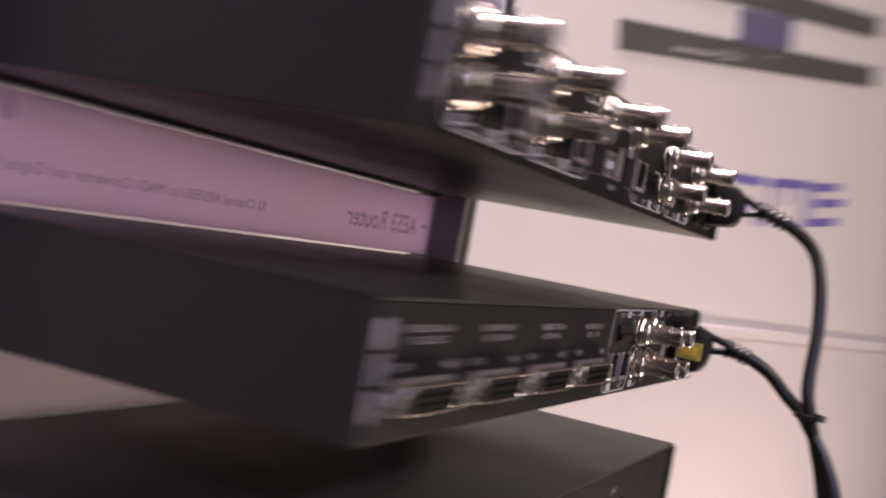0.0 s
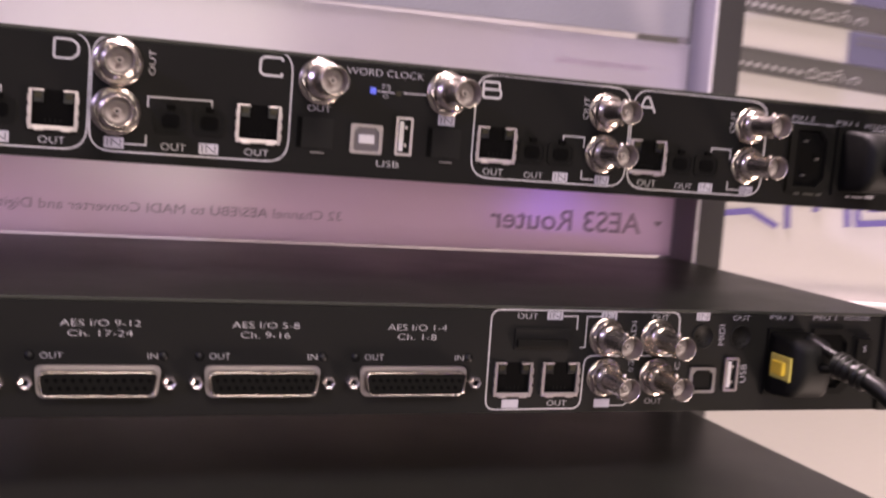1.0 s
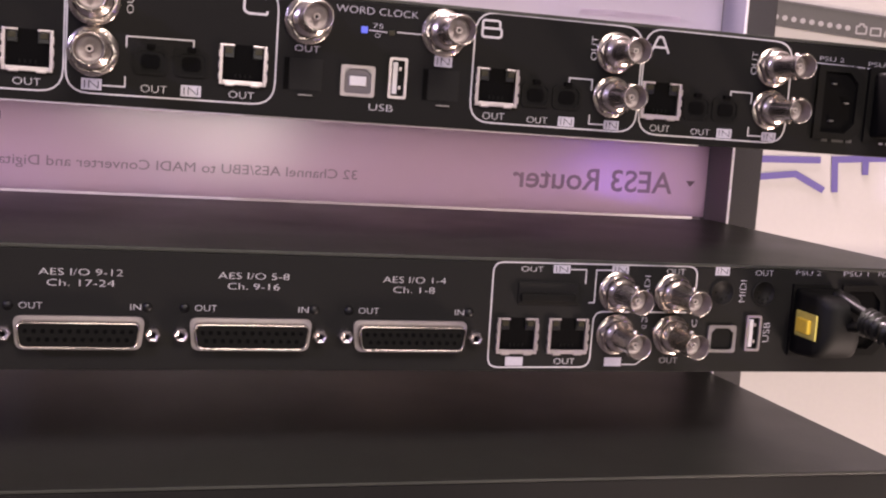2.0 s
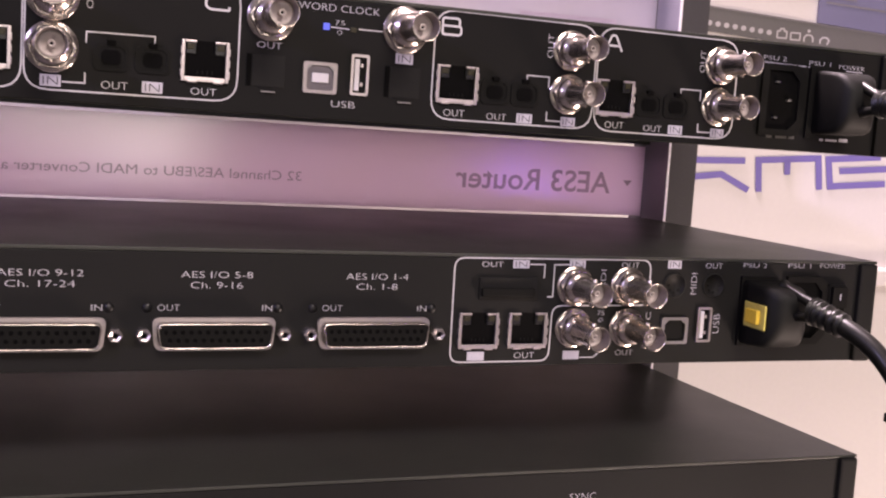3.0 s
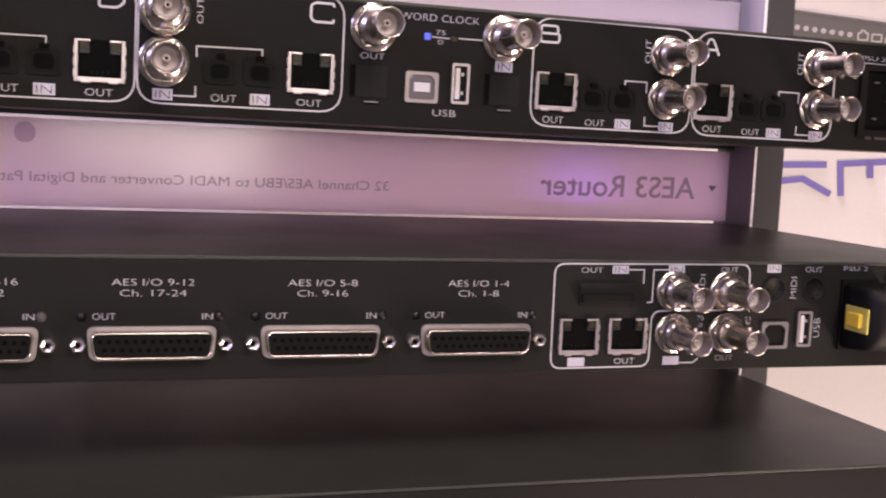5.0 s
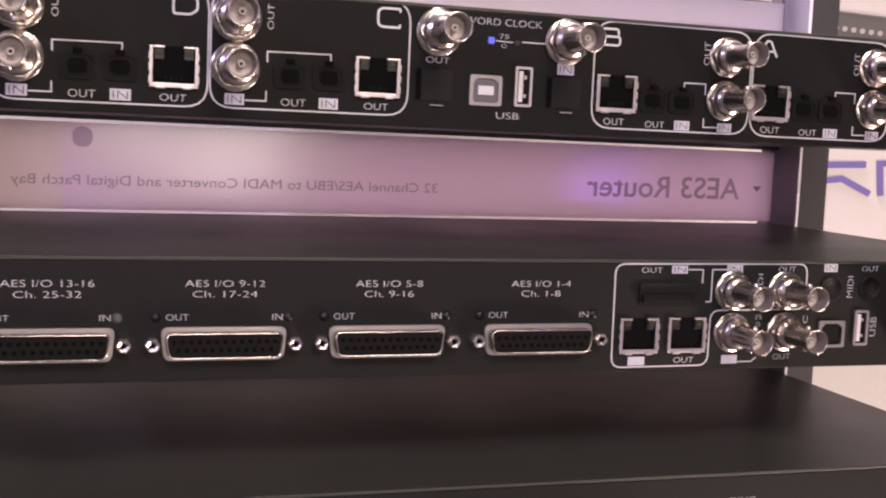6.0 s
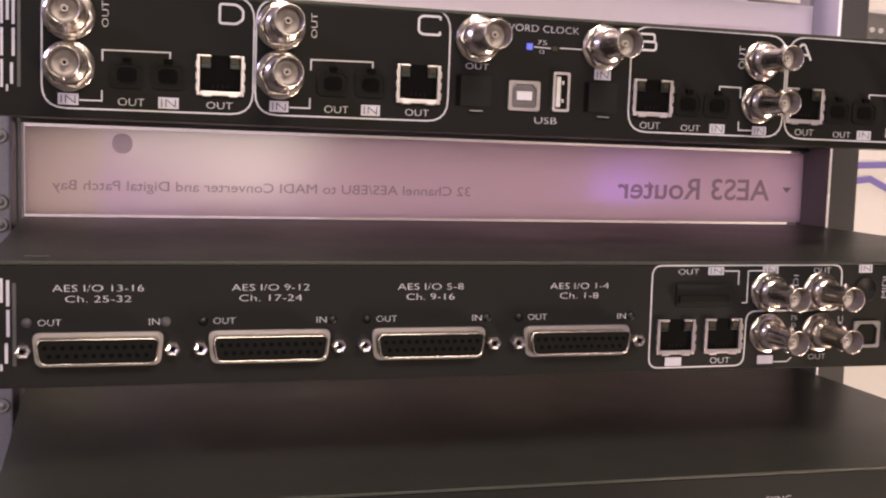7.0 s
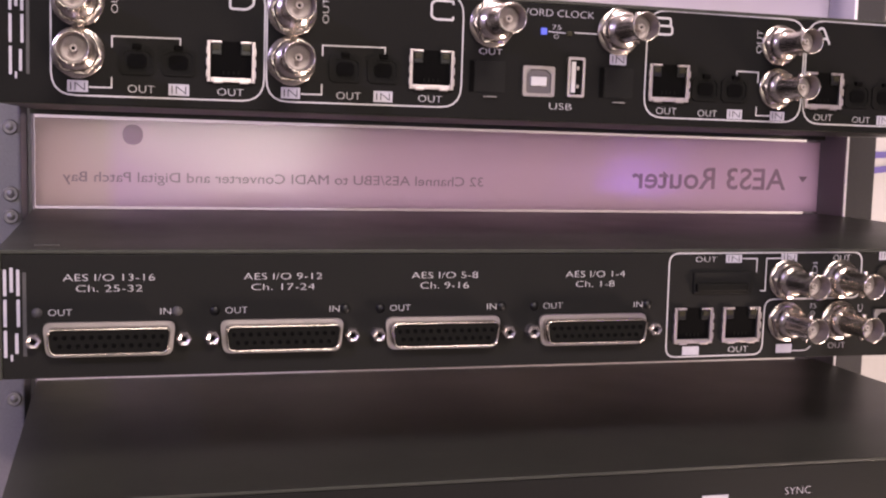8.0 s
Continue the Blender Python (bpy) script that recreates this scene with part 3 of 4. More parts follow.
def dsub_pattern():
    base = part("multi_pin_socket", ring(dsub_outline(0.0418, 0.0113, 0.0028), dsub_outline(0.0384, 0.0080, 0.0022), -0.0012, 0.0), FLANGE, KIT, "long tinned multi-pin socket with hex screws")
    part("shell", smooth(ring(dsub_outline(0.0390, 0.0086, 0.0024), dsub_outline(0.0381, 0.0077, 0.0021), -0.0058, -0.0008), 50), NICKEL, base)
    face = part("pin_block", slab(dsub_outline(0.0381, 0.0077, 0.0021), -0.0053, -0.0001), VOID, base)
    for row, count in ((0.0014, 13), (-0.0014, 12)):
        for k in range(count):
            part("pin_hole", lathe([(0.0, -0.0054), (0.0006, -0.0054), (0.00075, -0.0055), (0.0008, -0.0053)], 8), HOLE_BLACK, face, at=((k - (count - 1) / 2) * 0.00276, 0, row))
    for s in (-1, 1):
        post = part("hex_screw", lathe([(0.0, -0.0020), (0.0010, -0.0020), (0.0011, -0.0042), (0.0019, -0.0046), (0.0025, -0.0039), (0.0025, 0.0)], 6), SCREW, base, at=(s * 0.02352, 0, 0))
        part("thread", smooth(lathe([(0, -0.0034), (0.0010, -0.0034), (0.0012, -0.0044), (0.0013, -0.0045)], 12)), HOLE_BLACK, post)
    return base


def optical_pattern():
    """A black optical socket: thin lipped frame, flat six-sided mouth painted dark for depth with an inner flap, latch
    slot above.
    """
    w, h = 0.0109, 0.0086
    six = lambda a, b, c: [(-a, -b + c), (-a + c, -b), (a - c, -b), (a, -b + c), (a, b - c), (a - c, b), (-a + c, b), (-a, b - c)]
    body = part("optical_socket", ring(six(w / 2, h / 2, 0.0012), six(w / 2 - 0.0009, h / 2 - 0.0009, 0.0014), -0.0006, 0.0), VOID, KIT, "black optical socket")
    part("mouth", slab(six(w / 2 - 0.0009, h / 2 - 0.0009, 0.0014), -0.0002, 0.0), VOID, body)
    part("dust_flap", slab(six(w / 2 - 0.0024, h / 2 - 0.0020, 0.0010), -0.0006, 0.0), HOLE_BLACK, body)
    part("latch", box(-0.0014, 0.0014, -0.0014, 0.0, h / 2 - 0.0004, h / 2 + 0.0012, 0.0003), HOLE_BLACK, body)
    return body


def usb_b_pattern(hollow):
    body = part("usb_socket", ring(round_rect(0.0118, 0.0106, 0.0008, 2), round_rect(0.0092, 0.0084, 0.0009, 2), -0.0008, 0.0), DULL_GREY if hollow else FLANGE, KIT, "square tinned data socket")
    part("cavity", slab(round_rect(0.0092, 0.0084, 0.0009, 2), -0.0001, 0.0), VOID if hollow else SOCKET_LILAC, body)
    for s in (-1, 1):
        part("corner", slab([(s * 0.0046, 0.0042), (s * 0.0028, 0.0042), (s * 0.0046, 0.0024)], -0.0007, 0.0), DULL_GREY, body)
    if not hollow:
        part("tongue", box(-0.0029, 0.0029, -0.0009, 0.0, -0.0016, 0.0016, 0.0003), PRINT, body, "white plastic tongue")
    return body


def usb_a_pattern():
    body = part("usb_slot", ring(round_rect(0.0064, 0.0140, 0.0007, 2), round_rect(0.0046, 0.0122, 0.0004, 2), -0.0010, 0.0), TIN, KIT, "upright tinned data slot")
    part("cavity", box(-0.0023, 0.0023, -0.0001, 0.0, -0.0061, 0.0061), VOID, body)
    part("tongue", box(-0.0019, -0.0002, -0.0009, 0.0, -0.0054, 0.0054, 0.0002), PRINT, body, "white plastic tongue")
    for k in range(2):
        part("contact", box(0.0003, 0.0012, -0.0006, 0.0, -0.0006, 0.0006, 0.0001), TIN, body, at=(0, 0, -0.0032 + 0.0064 * k))
    return body


def inlet_pattern():
    """An upright three-pin mains inlet: bezel, flat cut-cornered well painted near-black for depth, three blades."""
    cut = [(-0.0072, -0.0115), (0.0034, -0.0115), (0.0072, -0.0077), (0.0072, 0.0077), (0.0034, 0.0115), (-0.0072, 0.0115)]
    rim = [(-0.0102, -0.0140), (0.0060, -0.0140), (0.0102, -0.0100), (0.0102, 0.0100), (0.0060, 0.0140), (-0.0102, 0.0140)]
    body = part("mains_inlet", ring(rim, cut, -0.0014, 0.0), VOID, KIT, "black three-pin mains inlet")
    part("well", slab(cut, -0.0002, 0.0), HOLE_BLACK, body)
    for x, z in ((-0.0028, 0.0070), (0.0030, 0.0), (-0.0028, -0.0070)):
        # the middle blade's glint is painted as a brighter grey
        part("blade", box(x - 0.0009, x + 0.0009, -0.0014, 0.0, z - 0.0003, z + 0.0003, 0.0001), DULL_GREY if z == 0.0 else TAB_GREY, body)
    return body


BNC, RJ, DSUB, OPT = bnc_pattern(), rj_pattern(), dsub_pattern(), optical_pattern()
USB_B, USB_B_DARK, USB_A, INLET = usb_b_pattern(False), usb_b_pattern(True), usb_a_pattern(), inlet_pattern()

# -- upper device --
UP_Z, UP_SLOPE = 1.2257, 0.007
upper = device("audio_router", UP_Z, math.degrees(UP_SLOPE), "black rack signal router with rows of coaxial and network sockets", PANEL_DEEP, -0.0022)


def up(x, z):
    """Local place on the upper device from places in millimetres."""
    return x * MM, z * MM - UP_Z + UP_SLOPE * x * MM


def ubox(x0, x1, z0, z1):
    a, b = up(x0, z0), up(x1, z1)
    return a[0], b[0], a[1], b[1]


def uplace(ob, x, z, turn=(0, 0, 0), size=1.0):
    px, pz = up(x, z)
    twin = again(ob, upper, (px, 0, pz), turn)
    twin.scale = (size, size, size)
    return twin


GLYPH = {
    "D": ([((0, 0), (0.72, 0), (1, 0.25), (1, 0.75), (0.72, 1), (0, 1))], True),
    "C": ([((1, 0.82), (1, 1), (0.18, 1), (0, 0.85), (0, 0.15), (0.18, 0), (1, 0), (1, 0.18))], False),
    "B": ([((0, 0), (0.9, 0), (1, 0.1), (1, 0.45), (0.9, 0.53), (0.9, 0.9), (0.82, 1), (0, 1)), ((0, 0.53), (0.9, 0.53))], True),
    "A": ([((0, 0), (0.36, 1), (0.60, 1), (1, 0)), ((0.15, 0.34), (0.85, 0.34))], False)}


def capital(ob, name, x0, x1, z0, z1):
    """A wide thin capital as printed beside each group of sockets."""
    paths, closed = GLYPH[name]
    bm = bmesh.new()
    for k, path in enumerate(paths):
        stroke([(x0 + a * (x1 - x0), z0 + b * (z1 - z0)) for a, b in path], 0.00075, 0.0009, closed and k == 0, bm=bm)
    part("lettering", bm, PRINT, ob)


for s, name in ((0.0, "D"), (67.4, "C")):
    for z in (1242.2, 1258.3):
        uplace(BNC, s + 14.1, z, (0, 11 * random.random(), 0))
    uplace(RJ, s + 61.8, 1241.0)
    uplace(OPT, s + 32.1, 1240.1), uplace(OPT, s + 45.1, 1240.1)
    capital(upper, name, *ubox(s + 61.3, s + 68.9, 1258.2, 1264.4))
    word(upper, "OUT", *ubox(s + 29.3, s + 37.6, 1229.9, 1232.7))
    word(upper, "OUT", *ubox(s + 57.5, s + 65.9, 1229.9, 1232.5))
    word(upper, "OUT", *ubox(s + 24.0, s + 26.4, 1255.0, 1263.2), rotate=1)
    tag(upper, "IN", *ubox(s + 10.8, s + 17.1, 1229.8, 1233.4))
    tag(upper, "IN", *ubox(s + 42.0, s + 48.5, 1229.6, 1233.2))
    line(upper, [up(*p) for p in ((s + 24.4, 1244.2), (s + 24.4, 1247.7), (s + 45.6, 1247.8), (s + 45.6, 1245.4))])
    line(upper, [up(*p) for p in ((s + 24.3, 1234.8), (s + 24.3, 1231.4), (s + 17.3, 1231.4))])
    line(upper, [up(*p) for p in ((s + 5.9, 1228.7), (s + 72.6, 1228.5), (s + 72.6, 1267.0), (s + 5.9, 1267.0))], 0.0005, 0.0075, True)
for s, name in ((0.0, "B"), (64.2, "A")):
    d, n = -0.0095 * s, 1.1 * s / 64.2  # group A sits lower and is printed narrower
    for z in (1239.1, 1255.0):
        uplace(BNC, s + 261.2, z + d, (0, 11 * random.random(), 0), 0.91)
    uplace(RJ, s + 217.5 - n, 1239.6 + d)
    uplace(OPT, s + 232.2 - n, 1237.9 + d), uplace(OPT, s + 244.0 - n, 1237.8 + d)
    capital(upper, name, *ubox(s + 210.9, s + 217.9, 1256.9 + d, 1262.6 + d))
    word(upper, "OUT", *ubox(s + 213.2, s + 221.2, 1228.2 + d, 1231.0 + d))
    word(upper, "OUT", *ubox(s + 229.7, s + 237.4, 1227.9 + d, 1230.5 + d))
    word(upper, "OUT", *ubox(s + 251.7, s + 254.4, 1251.8 + d, 1260.2 + d), rotate=1)
    tag(upper, "IN", *ubox(s + 241.5 - n, s + 247.6 - n, 1227.5 + d, 1230.9 + d))
    tag(upper, "IN", *ubox(s + 259.2, s + 265.0, 1227.4 + d, 1230.6 + d))
    line(upper, [up(*p) for p in ((s + 244.6, 1242.0 + d), (s + 244.6, 1244.9 + d), (s + 253.3, 1244.8 + d), (s + 253.3, 1240.9 + d))])
    line(upper, [up(*p) for p in ((s + 253.3, 1232.2 + d), (s + 253.3, 1229.0 + d), (s + 259.4, 1229.0 + d))])
    line(upper, [up(*p) for p in ((s + 208.3, 1227.2 + d), (s + 271.6 - 2.7 * n, 1226.8 + d), (s + 271.6 - 2.7 * n, 1264.6 + d), (s + 208.3, 1265.4 + d))], 0.0005, 0.0075, True)
uplace(BNC, 150.2, 1257.5), uplace(BNC, 197.2, 1256.9)
word(upper, "WORD CLOCK", *ubox(159.3, 187.7, 1261.0, 1263.6), mat=PRINT_DIM)
word(upper, "75", *ubox(172.2, 175.6, 1256.6, 1258.4), mat=PRINT_DIM)
word(upper, "O", *ubox(173.0, 174.8, 1253.4, 1255.2), mat=PRINT_DIM)
part("blue_lamp", box(-0.00115, 0.00115, -0.0005, 0, -0.00115, 0.00115, 0.0003), LED_BLUE, upper, "small lit blue lamp", at=(up(169.2, 1255.9)[0], 0, up(169.2, 1255.9)[1]))
part("lamp", box(-0.0010, 0.0010, -0.0005, 0, -0.0008, 0.0008, 0.0002), LED_AMBER, upper, "small unlit lamp", at=(up(178.7, 1255.5)[0], 0, up(178.7, 1255.5)[1]))
line(upper, [up(170.8, 1255.9), up(177.2, 1255.6)], 0.00035, mat=PRINT_DIM)
line(upper, [up(180.6, 1255.9), up(190.4, 1255.8)], 0.00035, mat=PRINT)
word(upper, "OUT", *ubox(146.0, 154.4, 1246.9, 1249.3), mat=PRINT_DIM)
tag(upper, "IN", *ubox(194.4, 200.7, 1245.4, 1249.0))
uplace(USB_B, 167.9, 1238.5), uplace(USB_A, 181.7, 1240.4)
word(upper, "USB", *ubox(172.3, 180.7, 1228.7, 1231.3))
for x, z in ((150.2, 1239.0), (198.2, 1238.4)):
    px, pz = up(x, z)
    cover = part("slot_cover", box(-0.0055, 0.0055, -0.0002, 0.0, -0.0048, 0.0058, 0.0001), PANEL_BLACK, upper, "small black module cover", at=(px, 0, pz))
    # the slot is a flat near-black strip along the cover's left edge
    part("slot", box(-0.0074, -0.0058, -0.0003, 0.0, -0.0048, 0.0058, 0.0001), HOLE_BLACK, cover)
    part("lever", box(-0.0024, 0.0024, -0.0012, -0.0005, -0.0066, -0.0062, 0.0001), DULL_GREY, cover)
word(upper, "PSU 2", *ubox(344.6, 355.2, 1258.2, 1260.1), mat=PRINT_DIM)
word(upper, "PSU 1", *ubox(366.0, 376.3, 1257.6, 1259.5), mat=PRINT_DIM)
word(upper, "POWER", *ubox(380.4, 393.0, 1257.0, 1258.9), mat=PRINT_DIM)
line(upper, [up(343.5, 1257.4), up(364.6, 1256.9)], 0.00035, mat=PRINT_DIM)
line(upper, [up(365.6, 1256.8), up(392.0, 1256.4)], 0.00035, mat=PRINT_DIM)
uplace(INLET, 354.4, 1243.0), uplace(INLET, 376.6, 1242.8)
for x0, x1 in ((349.0, 351.6), (353.4, 358.6), (359.6, 362.2), (374.5, 376.2), (377.4, 383.0), (384.0, 388.2)):
    px0, px1, pz0, pz1 = ubox(x0, x1, 1228.0, 1229.3)
    part("print_bar", slab([(px0, pz0), (px1, pz0), (px1, pz1), (px0, pz1)], -0.00012, 0.0), PRINT_DIM if x0 > 370 else TAB_GREY, upper)


def mark_strip(ob, x0, x1, z0, z1):
    """The maker's mark along the edge, as plain blocks."""
    w, h = x1 - x0, z1 - z0
    for a, b, c, d in ((0.08, 0.22, 0.04, 0.33), (0.36, 0.46, 0.0, 0.07), (0.56, 0.70, 0.08, 0.30), (0.08, 0.22, 0.37, 0.66), (0.64, 0.78, 0.37, 0.66), (0.08, 0.22, 0.70, 0.98), (0.36, 0.50, 0.74, 1.0), (0.64, 0.78, 0.70, 0.98)):
        part("mark_block", slab([(x0 + a * w, z0 + c * h), (x0 + b * w, z0 + c * h), (x0 + b * w, z0 + d * h), (x0 + a * w, z0 + d * h)], -0.00012, 0.0), PRINT_DIM, ob)
    part("print_bar", slab([(x0 + 0.90 * w, z0 + 0.05 * h), (x0 + 1.06 * w, z0 + 0.05 * h), (x0 + 1.06 * w, z0 + 0.95 * h), (x0 + 0.90 * w, z0 + 0.95 * h)], -0.00012, 0.0), LED_OFF, ob)


mark_strip(upper, *ubox(-7.0, -0.8, 1233.4, 1263.5))

# -- lower device --
LOW_Z = 1.1370
lower = device("audio_converter", LOW_Z, 0.0, "black rack converter with four long multi-pin sockets")


def lo(x, z):
    return x * MM, z * MM - LOW_Z


def lbox(x0, x1, z0, z1):
    return x0 * MM, x1 * MM, z0 * MM - LOW_Z, z1 * MM - LOW_Z


def lplace(ob, x, z, turn=(0, 0, 0), size=1.0):
    twin = again(ob, lower, (x * MM, 0, z * MM - LOW_Z), turn)
    twin.scale = (size, size, size)
    return twin


for k, (a, b, wa, wb) in enumerate((("AES I/O 13-16", "Ch. 25-32", 28.7, 20.8), ("AES I/O 9-12", "Ch. 17-24", 26.4, 21.3), ("AES I/O 5-8", "Ch. 9-16", 24.0, 17.5), ("AES I/O 1-4", "Ch. 1-8", 22.8, 15.0))):
    s = 56.17 * k
    lplace(DSUB, s + 23.4, 1150.0)
    mid = s + 23.3 + 0.2 * k
    word(lower, a, *lbox(mid - wa / 2, mid + wa / 2, 1168.9, 1171.5))
    word(lower, b, *lbox(mid - wb / 2, mid + wb / 2, 1165.3, 1167.9))
    word(lower, "OUT", *lbox(s + 4.3, s + 11.6, 1157.6, 1160.1))
    word(lower, "IN", *lbox(s + 39.4, s + 42.8, 1157.6, 1160.0))
    for x, mat in ((0.9, LED_OFF if k == 0 else PLASTIC_BLACK), (44.8, LED_OFF if k < 1 else PLASTIC_BLACK)):
        part("lamp", smooth(lathe([(0, -0.0009), (0.0010, -0.0008), (0.0015, -0.0004), (0.0017, 0.0)], 16)), mat, lower, "small unlit round lamp", at=((s + x) * MM, 0, 1.1588 - LOW_Z))
line(lower, [lo(*p) for p in ((221.5, 1138.7), (261.2, 1138.9), (261.4, 1160.0), (302.2, 1160.3), (302.2, 1178.0), (221.3, 1177.6))], 0.0005, 0.004, True)
lplace(RJ, 231.9, 1150.6), lplace(RJ, 251.6, 1150.7)
tag(lower, "", *lbox(228.2, 234.9, 1139.3, 1142.6))
word(lower, "OUT", *lbox(247.0, 255.3, 1139.8, 1142.4))
word(lower, "OUT", *lbox(231.9, 240.4, 1174.2, 1176.5))
tag(lower, "IN", *lbox(244.3, 250.8, 1174.1, 1177.1))
line(lower, [lo(251.0, 1175.6), lo(257.2, 1175.6), lo(257.2, 1170.4)])
line(lower, [lo(259.0, 1163.3), lo(261.2, 1163.4), lo(261.2, 1175.6), lo(267.4, 1175.7)])
tag(lower, "IN", *lbox(267.4, 274.0, 1174.2, 1177.4))
word(lower, "OUT", *lbox(289.6, 297.1, 1174.6, 1177.1))
cover = part("slot_cover", box(-0.0118, 0.0118, -0.0010, 0.0, -0.0040, 0.0042, 0.0004), PANEL_BLACK, lower, "black optical module cover", at=(lo(243.0, 1166.4)[0], 0, lo(243.0, 1166.4)[1]))
part("ridge", box(-0.0112, 0.0100, -0.0026, -0.0008, -0.0030, 0.0004, 0.0008), VOID, cover)
for x, z in ((269.9, 1167.6), (292.5, 1167.6), (270.4, 1151.5), (293.2, 1151.6)):
    lplace(BNC, x + 0.2, z, (0, 12 * random.random(), 0), 0.94)
word(lower, "MADI", *lbox(280.7, 283.2, 1162.4, 1174.0), rotate=1, mat=PRINT_DIM)
word(lower, "75", *lbox(280.6, 283.4, 1156.2, 1158.3), mat=PRINT_DIM)
word(lower, "O", *lbox(281.2, 283.0, 1153.6, 1155.4), mat=PRINT_DIM)
word(lower, "C", *lbox(301.6, 304.0, 1154.6, 1157.6), rotate=1, mat=PRINT_DIM)
tag(lower, "", *lbox(267.2, 273.9, 1139.3, 1142.6))
line(lower, [lo(274.0, 1140.0), lo(280.0, 1140.0), lo(282.0, 1141.6)], 0.00035)
word(lower, "OUT", *lbox(289.5, 297.1, 1140.4, 1143.0), mat=PRINT_DIM)
tag(lower, "IN", *lbox(309.8, 315.7, 1174.9, 1178.2))
word(lower, "OUT", *lbox(326.8, 334.6, 1175.0, 1177.5), mat=PRINT_DIM)
word(lower, "MIDI", *lbox(320.5, 323.5, 1164.8, 1173.2), rotate=1, mat=PRINT_DIM)
for x in (313.3, 331.0):
    din = part("round_socket", smooth(lathe([(0.0050, 0.0), (0.0050, -0.0004), (0.0046, -0.0006), (0.0043, -0.0004), (0.0043, -0.0002), (0, -0.0002)], 28)), PANEL_BLACK, lower, "black round five-pin socket", at=(lo(x, 1168.3)[0], 0, lo(x, 1168.3)[1]))
    for k in range(5):
        a = radians(180 + 45 * k)
        part("pin_hole", lathe([(0, -0.0003), (0.0005, -0.0003), (0.0006, -0.0002)], 8), VOID, din, at=(0.0026 * math.cos(a), 0, 0.0026 * math.sin(a)))
lplace(USB_B_DARK, 314.7, 1150.3), lplace(USB_A, 327.8, 1152.7)
word(lower, "USB", *lbox(332.1, 335.4, 1149.2, 1156.9), rotate=1, mat=PRINT_DIM)
word(lower, "PSU 2", *lbox(344.4, 355.4, 1175.7, 1177.8), mat=PRINT_DIM)
word(lower, "PSU 1", *lbox(365.6, 376.6, 1175.8, 1178.0), mat=PRINT_DIM)
word(lower, "POWER", *lbox(381.2, 393.6, 1175.9, 1178.1), mat=PRINT_DIM)
lplace(INLET, 353.6, 1158.4), lplace(INLET, 375.4, 1158.6)
switch = part("power_switch", ring(round_rect(0.0090, 0.0190, 0.0008, 2), round_rect(0.0072, 0.0172, 0.0005, 2), -0.0014, 0.0), PANEL_BLACK, lower, "black power rocker switch", at=(lo(390.3, 1160.0)[0], 0, lo(390.3, 1160.0)[1]))
rock = slab([(-0.0036, -0.0086), (0.0036, -0.0086), (0.0036, 0.0), (-0.0036, 0.0)], -0.0012, 0.0)
slab([(-0.0036, 0.0), (0.0036, 0.0), (0.0036, 0.0086), (-0.0036, 0.0086)], -0.0030, 0.0, rock)
part("rocker", rock, VOID, switch)
part("lettering", letters("I", -0.00025, 0.00025, 0.0032, 0.0058, lift=0.0032), PRINT_DIM, switch)
part("lettering", letters("O", -0.0013, 0.0013, -0.0052, -0.0024, lift=0.0014), PRINT_DIM, switch)
mark_strip(lower, *lbox(-9.8, -2.7, 1143.2, 1173.5))

part("cover_tab", box(-0.0040, 0.0040, -0.0010, 0.0010, 0.0, 0.0003, 0.0001), TAB_GREY, lower, "small paler tab on the cover", at=(0.003, 0.013, HIGH))

# -- third device, seen from above --
third = device("audio_device", 1.0538, 0.0, "black rack device below the converter, top cover bare")
word(third, "SYNC", 0.2748, 0.2861, 0.0290, 0.0324, mat=PRINT_DIM)
part("print_bar", slab([(0.2395, 0.0279), (0.2505, 0.0279), (0.2505, 0.0307), (0.2395, 0.0307)], -0.00012, 0.0), PRINT_DIM, third)
for x in (0.245, 0.262, 0.280, 0.300):
    again(OPT, third, (x, 0, 0.0190))

for ob in list(KIT.children_recursive) + [KIT]:
    bpy.data.objects.remove(ob)

# ---- mains leads ----
def plug_body(x0, x1, z0, z1, deep, tip_x, tip_z):
    """A moulded plug that narrows from the inlet to its cord."""
    bm = bmesh.new()
    loops = []
    for f, slim, fall, rise in ((0.0, 0.0, 0.0, 0.0), (0.30, 0.0, 0.02, 0.0), (0.34, 0.01, 0.04, 0.01), (0.66, 0.10, 0.14, 0.06), (0.80, 0.20, 0.26, 0.14), (0.92, 0.56, 0.64, 0.48), (1.0, 1.0, 1.0, 1.0)):
        a0, a1 = x0 + (tip_x - 0.0052 - x0) * slim, x1 + (tip_x + 0.0052 - x1) * slim
        c0, c1 = z0 + (tip_z - 0.0056 - z0) * rise, z1 + (tip_z + 0.0056 - z1) * fall
        w, h = a1 - a0, c1 - c0
        loops.append([bm.verts.new((x, -deep * f, z)) for x, z in round_rect(w, h, min(w, h) * (0.09 + 0.2 * f ** 4), 4, (a0 + a1) / 2, (c0 + c1) / 2)])
    for a, b in zip(loops, loops[1:]):
        for k in range(len(a)):
            j = (k + 1) % len(a)
            bm.faces.new((a[k], a[j], b[j], b[k]))
    bm.faces.new(loops[0])
    bm.faces.new(loops[-1])
    return smooth(bm, 30)


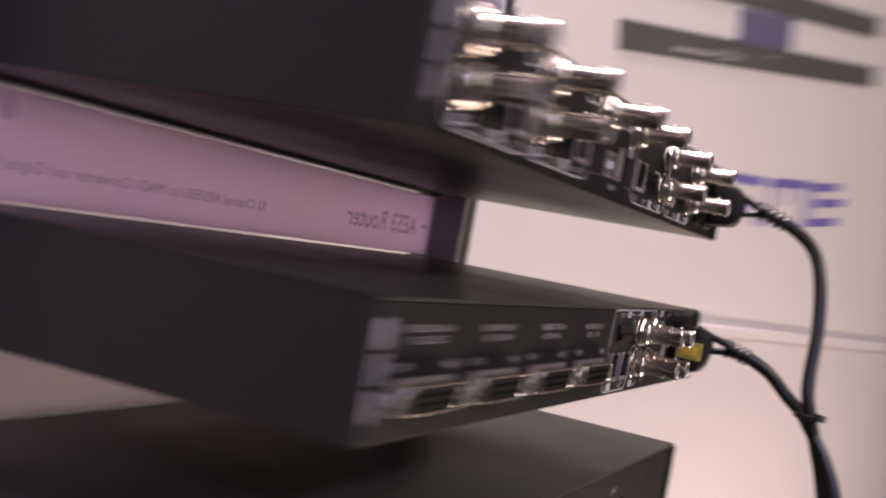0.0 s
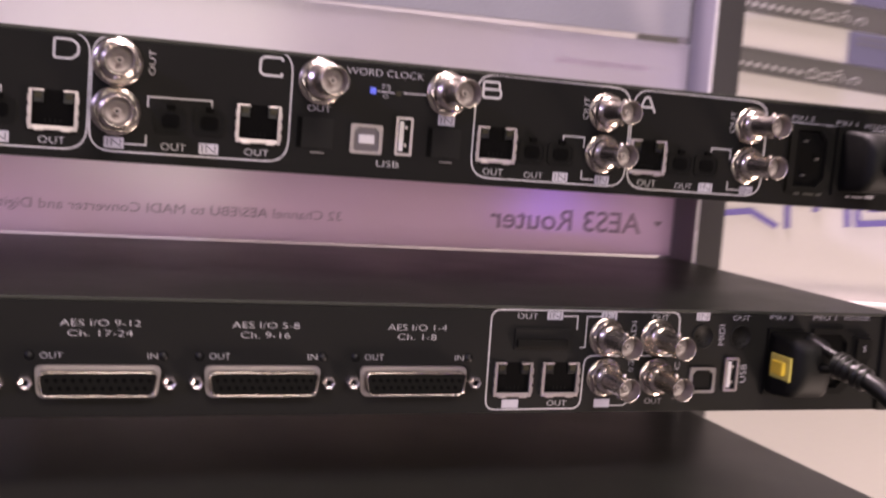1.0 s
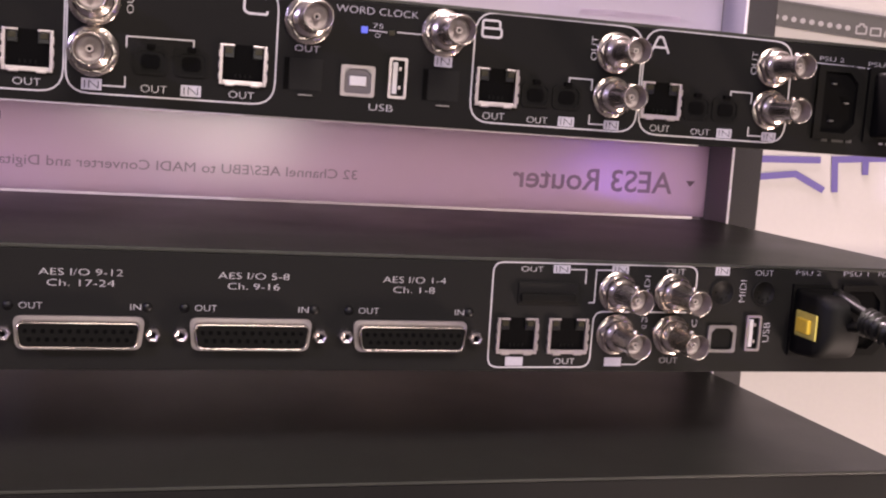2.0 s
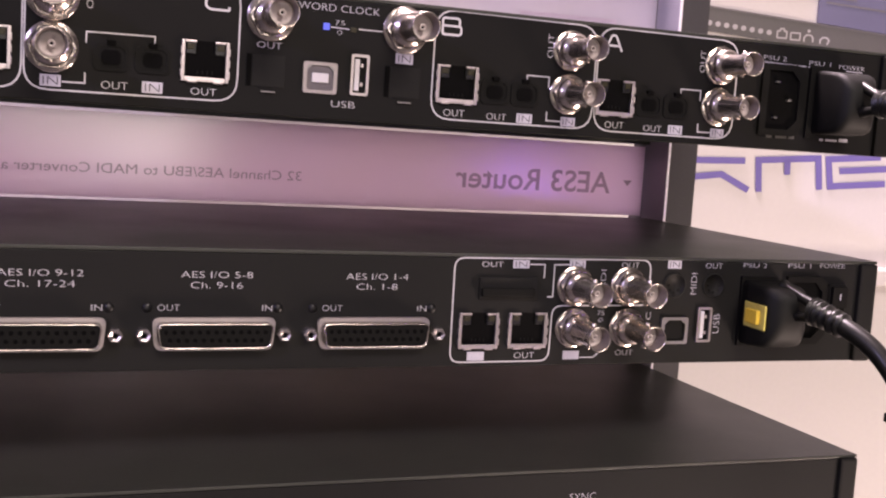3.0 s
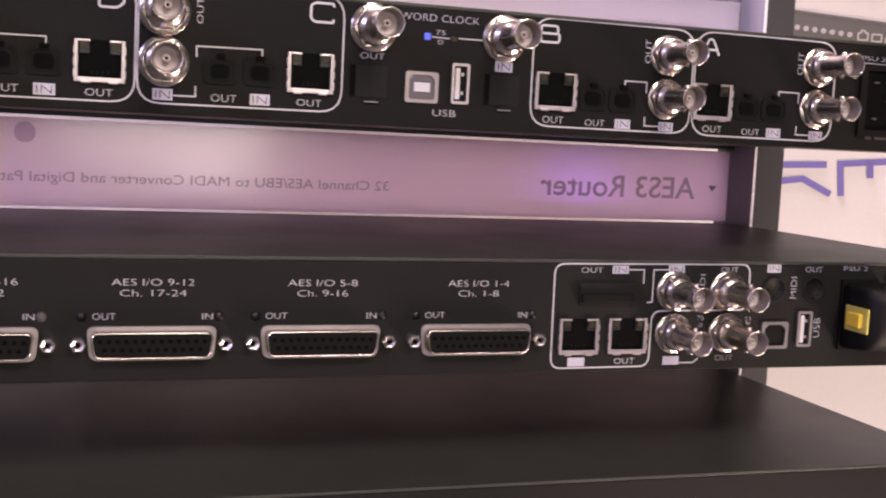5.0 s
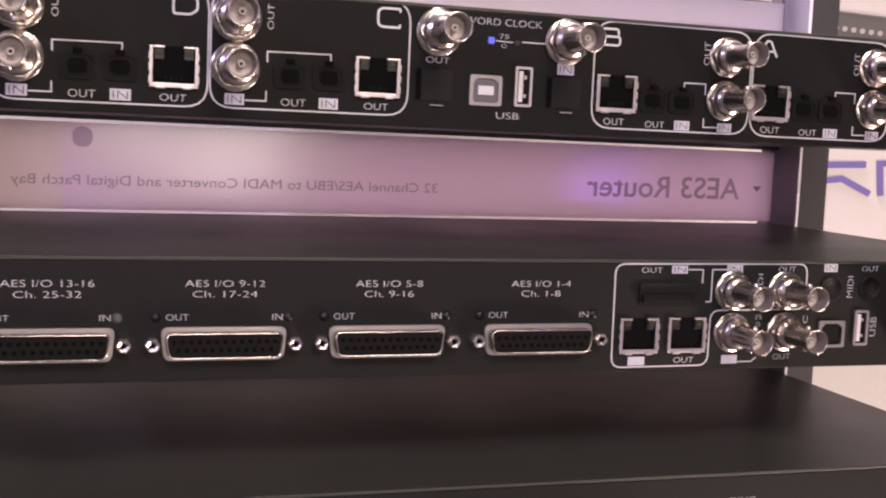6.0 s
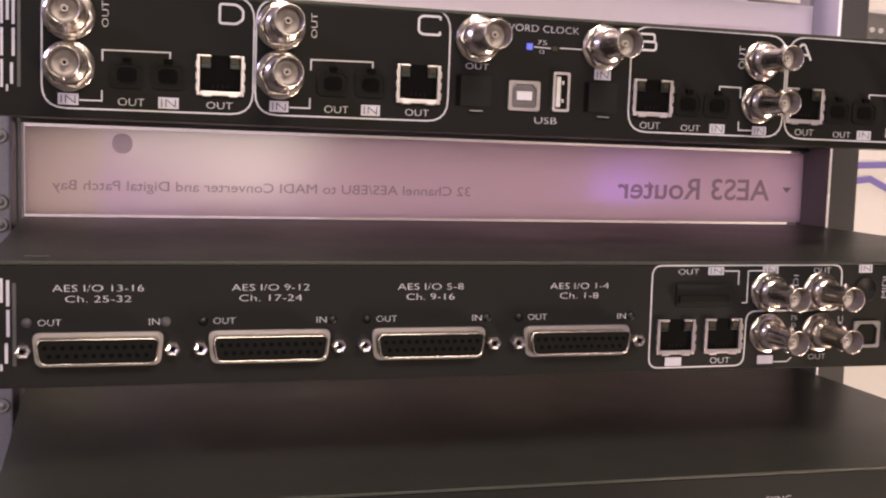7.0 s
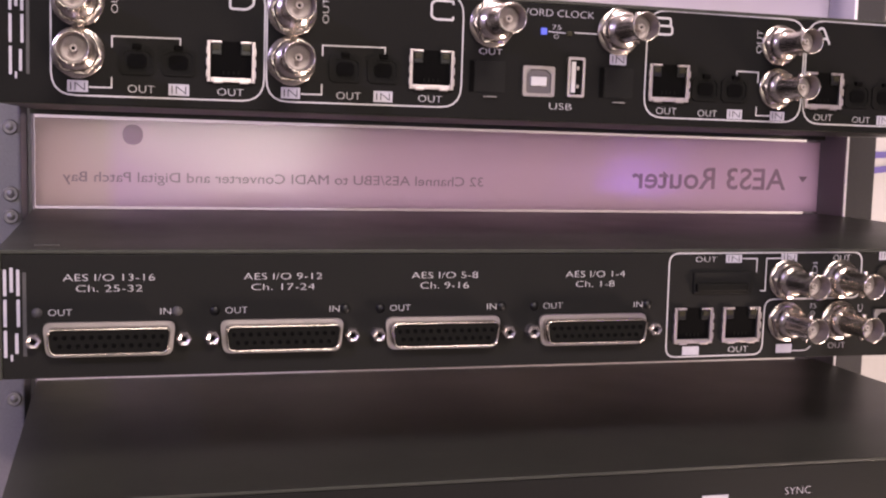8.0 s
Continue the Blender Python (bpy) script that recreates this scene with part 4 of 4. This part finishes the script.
def lead(name, label, base, body, neck, boot, cord):
    ob = thing(name, base, label, "power cable", "mains leads")
    loc = lambda pts: [Vector(p) - Vector(base) for p in pts]
    for v in body.verts:
        v.co -= Vector(base)
    part("plug", body, PLUG_BLACK, ob)
    for a, b in neck:
        part("neck", sweep(loc([a, tuple((p + q) / 2 for p, q in zip(a, b)), b]), lambda f: 0.0019 + 0.0012 * abs(2 * f - 1) ** 2, steps=8), RUBBER, ob, "smooth rubber strut of the open neck")
    part("strain_relief", sweep(loc(boot), lambda f: (0.0049 - 0.0008 * f) * (1.0 + 0.17 * (1 if int(f * 14.99) % 2 else -1)), steps=20), RUBBER, ob, "ribbed rubber sleeve")
    part("cord", sweep(loc(cord), 0.0036, steps=12), RUBBER, ob)
    return ob


upper_lead = lead("power_cable", "black mains lead plugged into the router", (0.3770, -0.002, 1.2430),
                  plug_body(0.3690, 0.3870, 1.2305, 1.2555, 0.020, 0.3775, 1.2440),
                  [((0.3780, -0.0130, 1.2520), (0.3805, -0.0310, 1.2435)), ((0.3770, -0.0150, 1.2390), (0.3800, -0.0310, 1.2415))],
                  [(0.3796, -0.028, 1.2430), (0.3800, -0.033, 1.2425), (0.3825, -0.046, 1.2375)],
                  [(0.3800, -0.033, 1.2425), (0.3825, -0.046, 1.2375), (0.3838, -0.060, 1.2280), (0.3800, -0.068, 1.2130), (0.3750, -0.073, 1.1850), (0.3690, -0.0740, 1.1550), (0.3670, -0.0775, 1.1380), (0.3680, -0.0920, 1.0950), (0.3600, -0.105, 1.0300), (0.3600, -0.110, 0.90), (0.36, -0.11, 0.004)])
lower_lead = lead("power_cable", "black mains lead with yellow lock plugged into the converter", (0.3540, -0.002, 1.1585),
                  plug_body(0.3440, 0.3630, 1.1455, 1.1710, 0.021, 0.3550, 1.1620),
                  [((0.3550, -0.0120, 1.1700), (0.3596, -0.0320, 1.1640)), ((0.3555, -0.0160, 1.1590), (0.3588, -0.0310, 1.1612))],
                  [(0.3580, -0.028, 1.1630), (0.3588, -0.031, 1.1625), (0.3618, -0.042, 1.1595)],
                  [(0.3588, -0.031, 1.1625), (0.3618, -0.042, 1.1595), (0.3660, -0.053, 1.1535), (0.3690, -0.063, 1.1440), (0.3680, -0.0780, 1.1300), (0.3640, -0.0990, 1.0950), (0.3540, -0.113, 1.0300), (0.3540, -0.118, 0.90), (0.354, -0.118, 0.004)])
lock = part("lock_plate", box(-0.0009, 0.0, -0.0068, 0.0068, -0.0049, 0.0049, 0.0004), YELLOW, lower_lead, "yellow plastic lock plate", at=(0.3440 - 0.3540, -0.0095, 1.1583 - 1.1585))
part("button", box(-0.0026, -0.0008, -0.0040, 0.0040, -0.0030, 0.0026, 0.0006), YELLOW_DEEP, lock, "deep yellow push button")
tie = thing("cable_tie", (0.3680, -0.0780, 1.1350), "black cable tie binding the two mains leads", "cable tie")
band = bmesh.new()
lathe([(0.0082, -0.0015), (0.0088, -0.0015), (0.0088, 0.0015), (0.0082, 0.0015), (0.0082, -0.0015)], 20, band)
part("band", band, RUBBER, tie, turn=(90, 0, 0))
part("tie_head", box(-0.0150, -0.0085, -0.002, 0.002, -0.0016, 0.0016, 0.0005), RUBBER, tie)
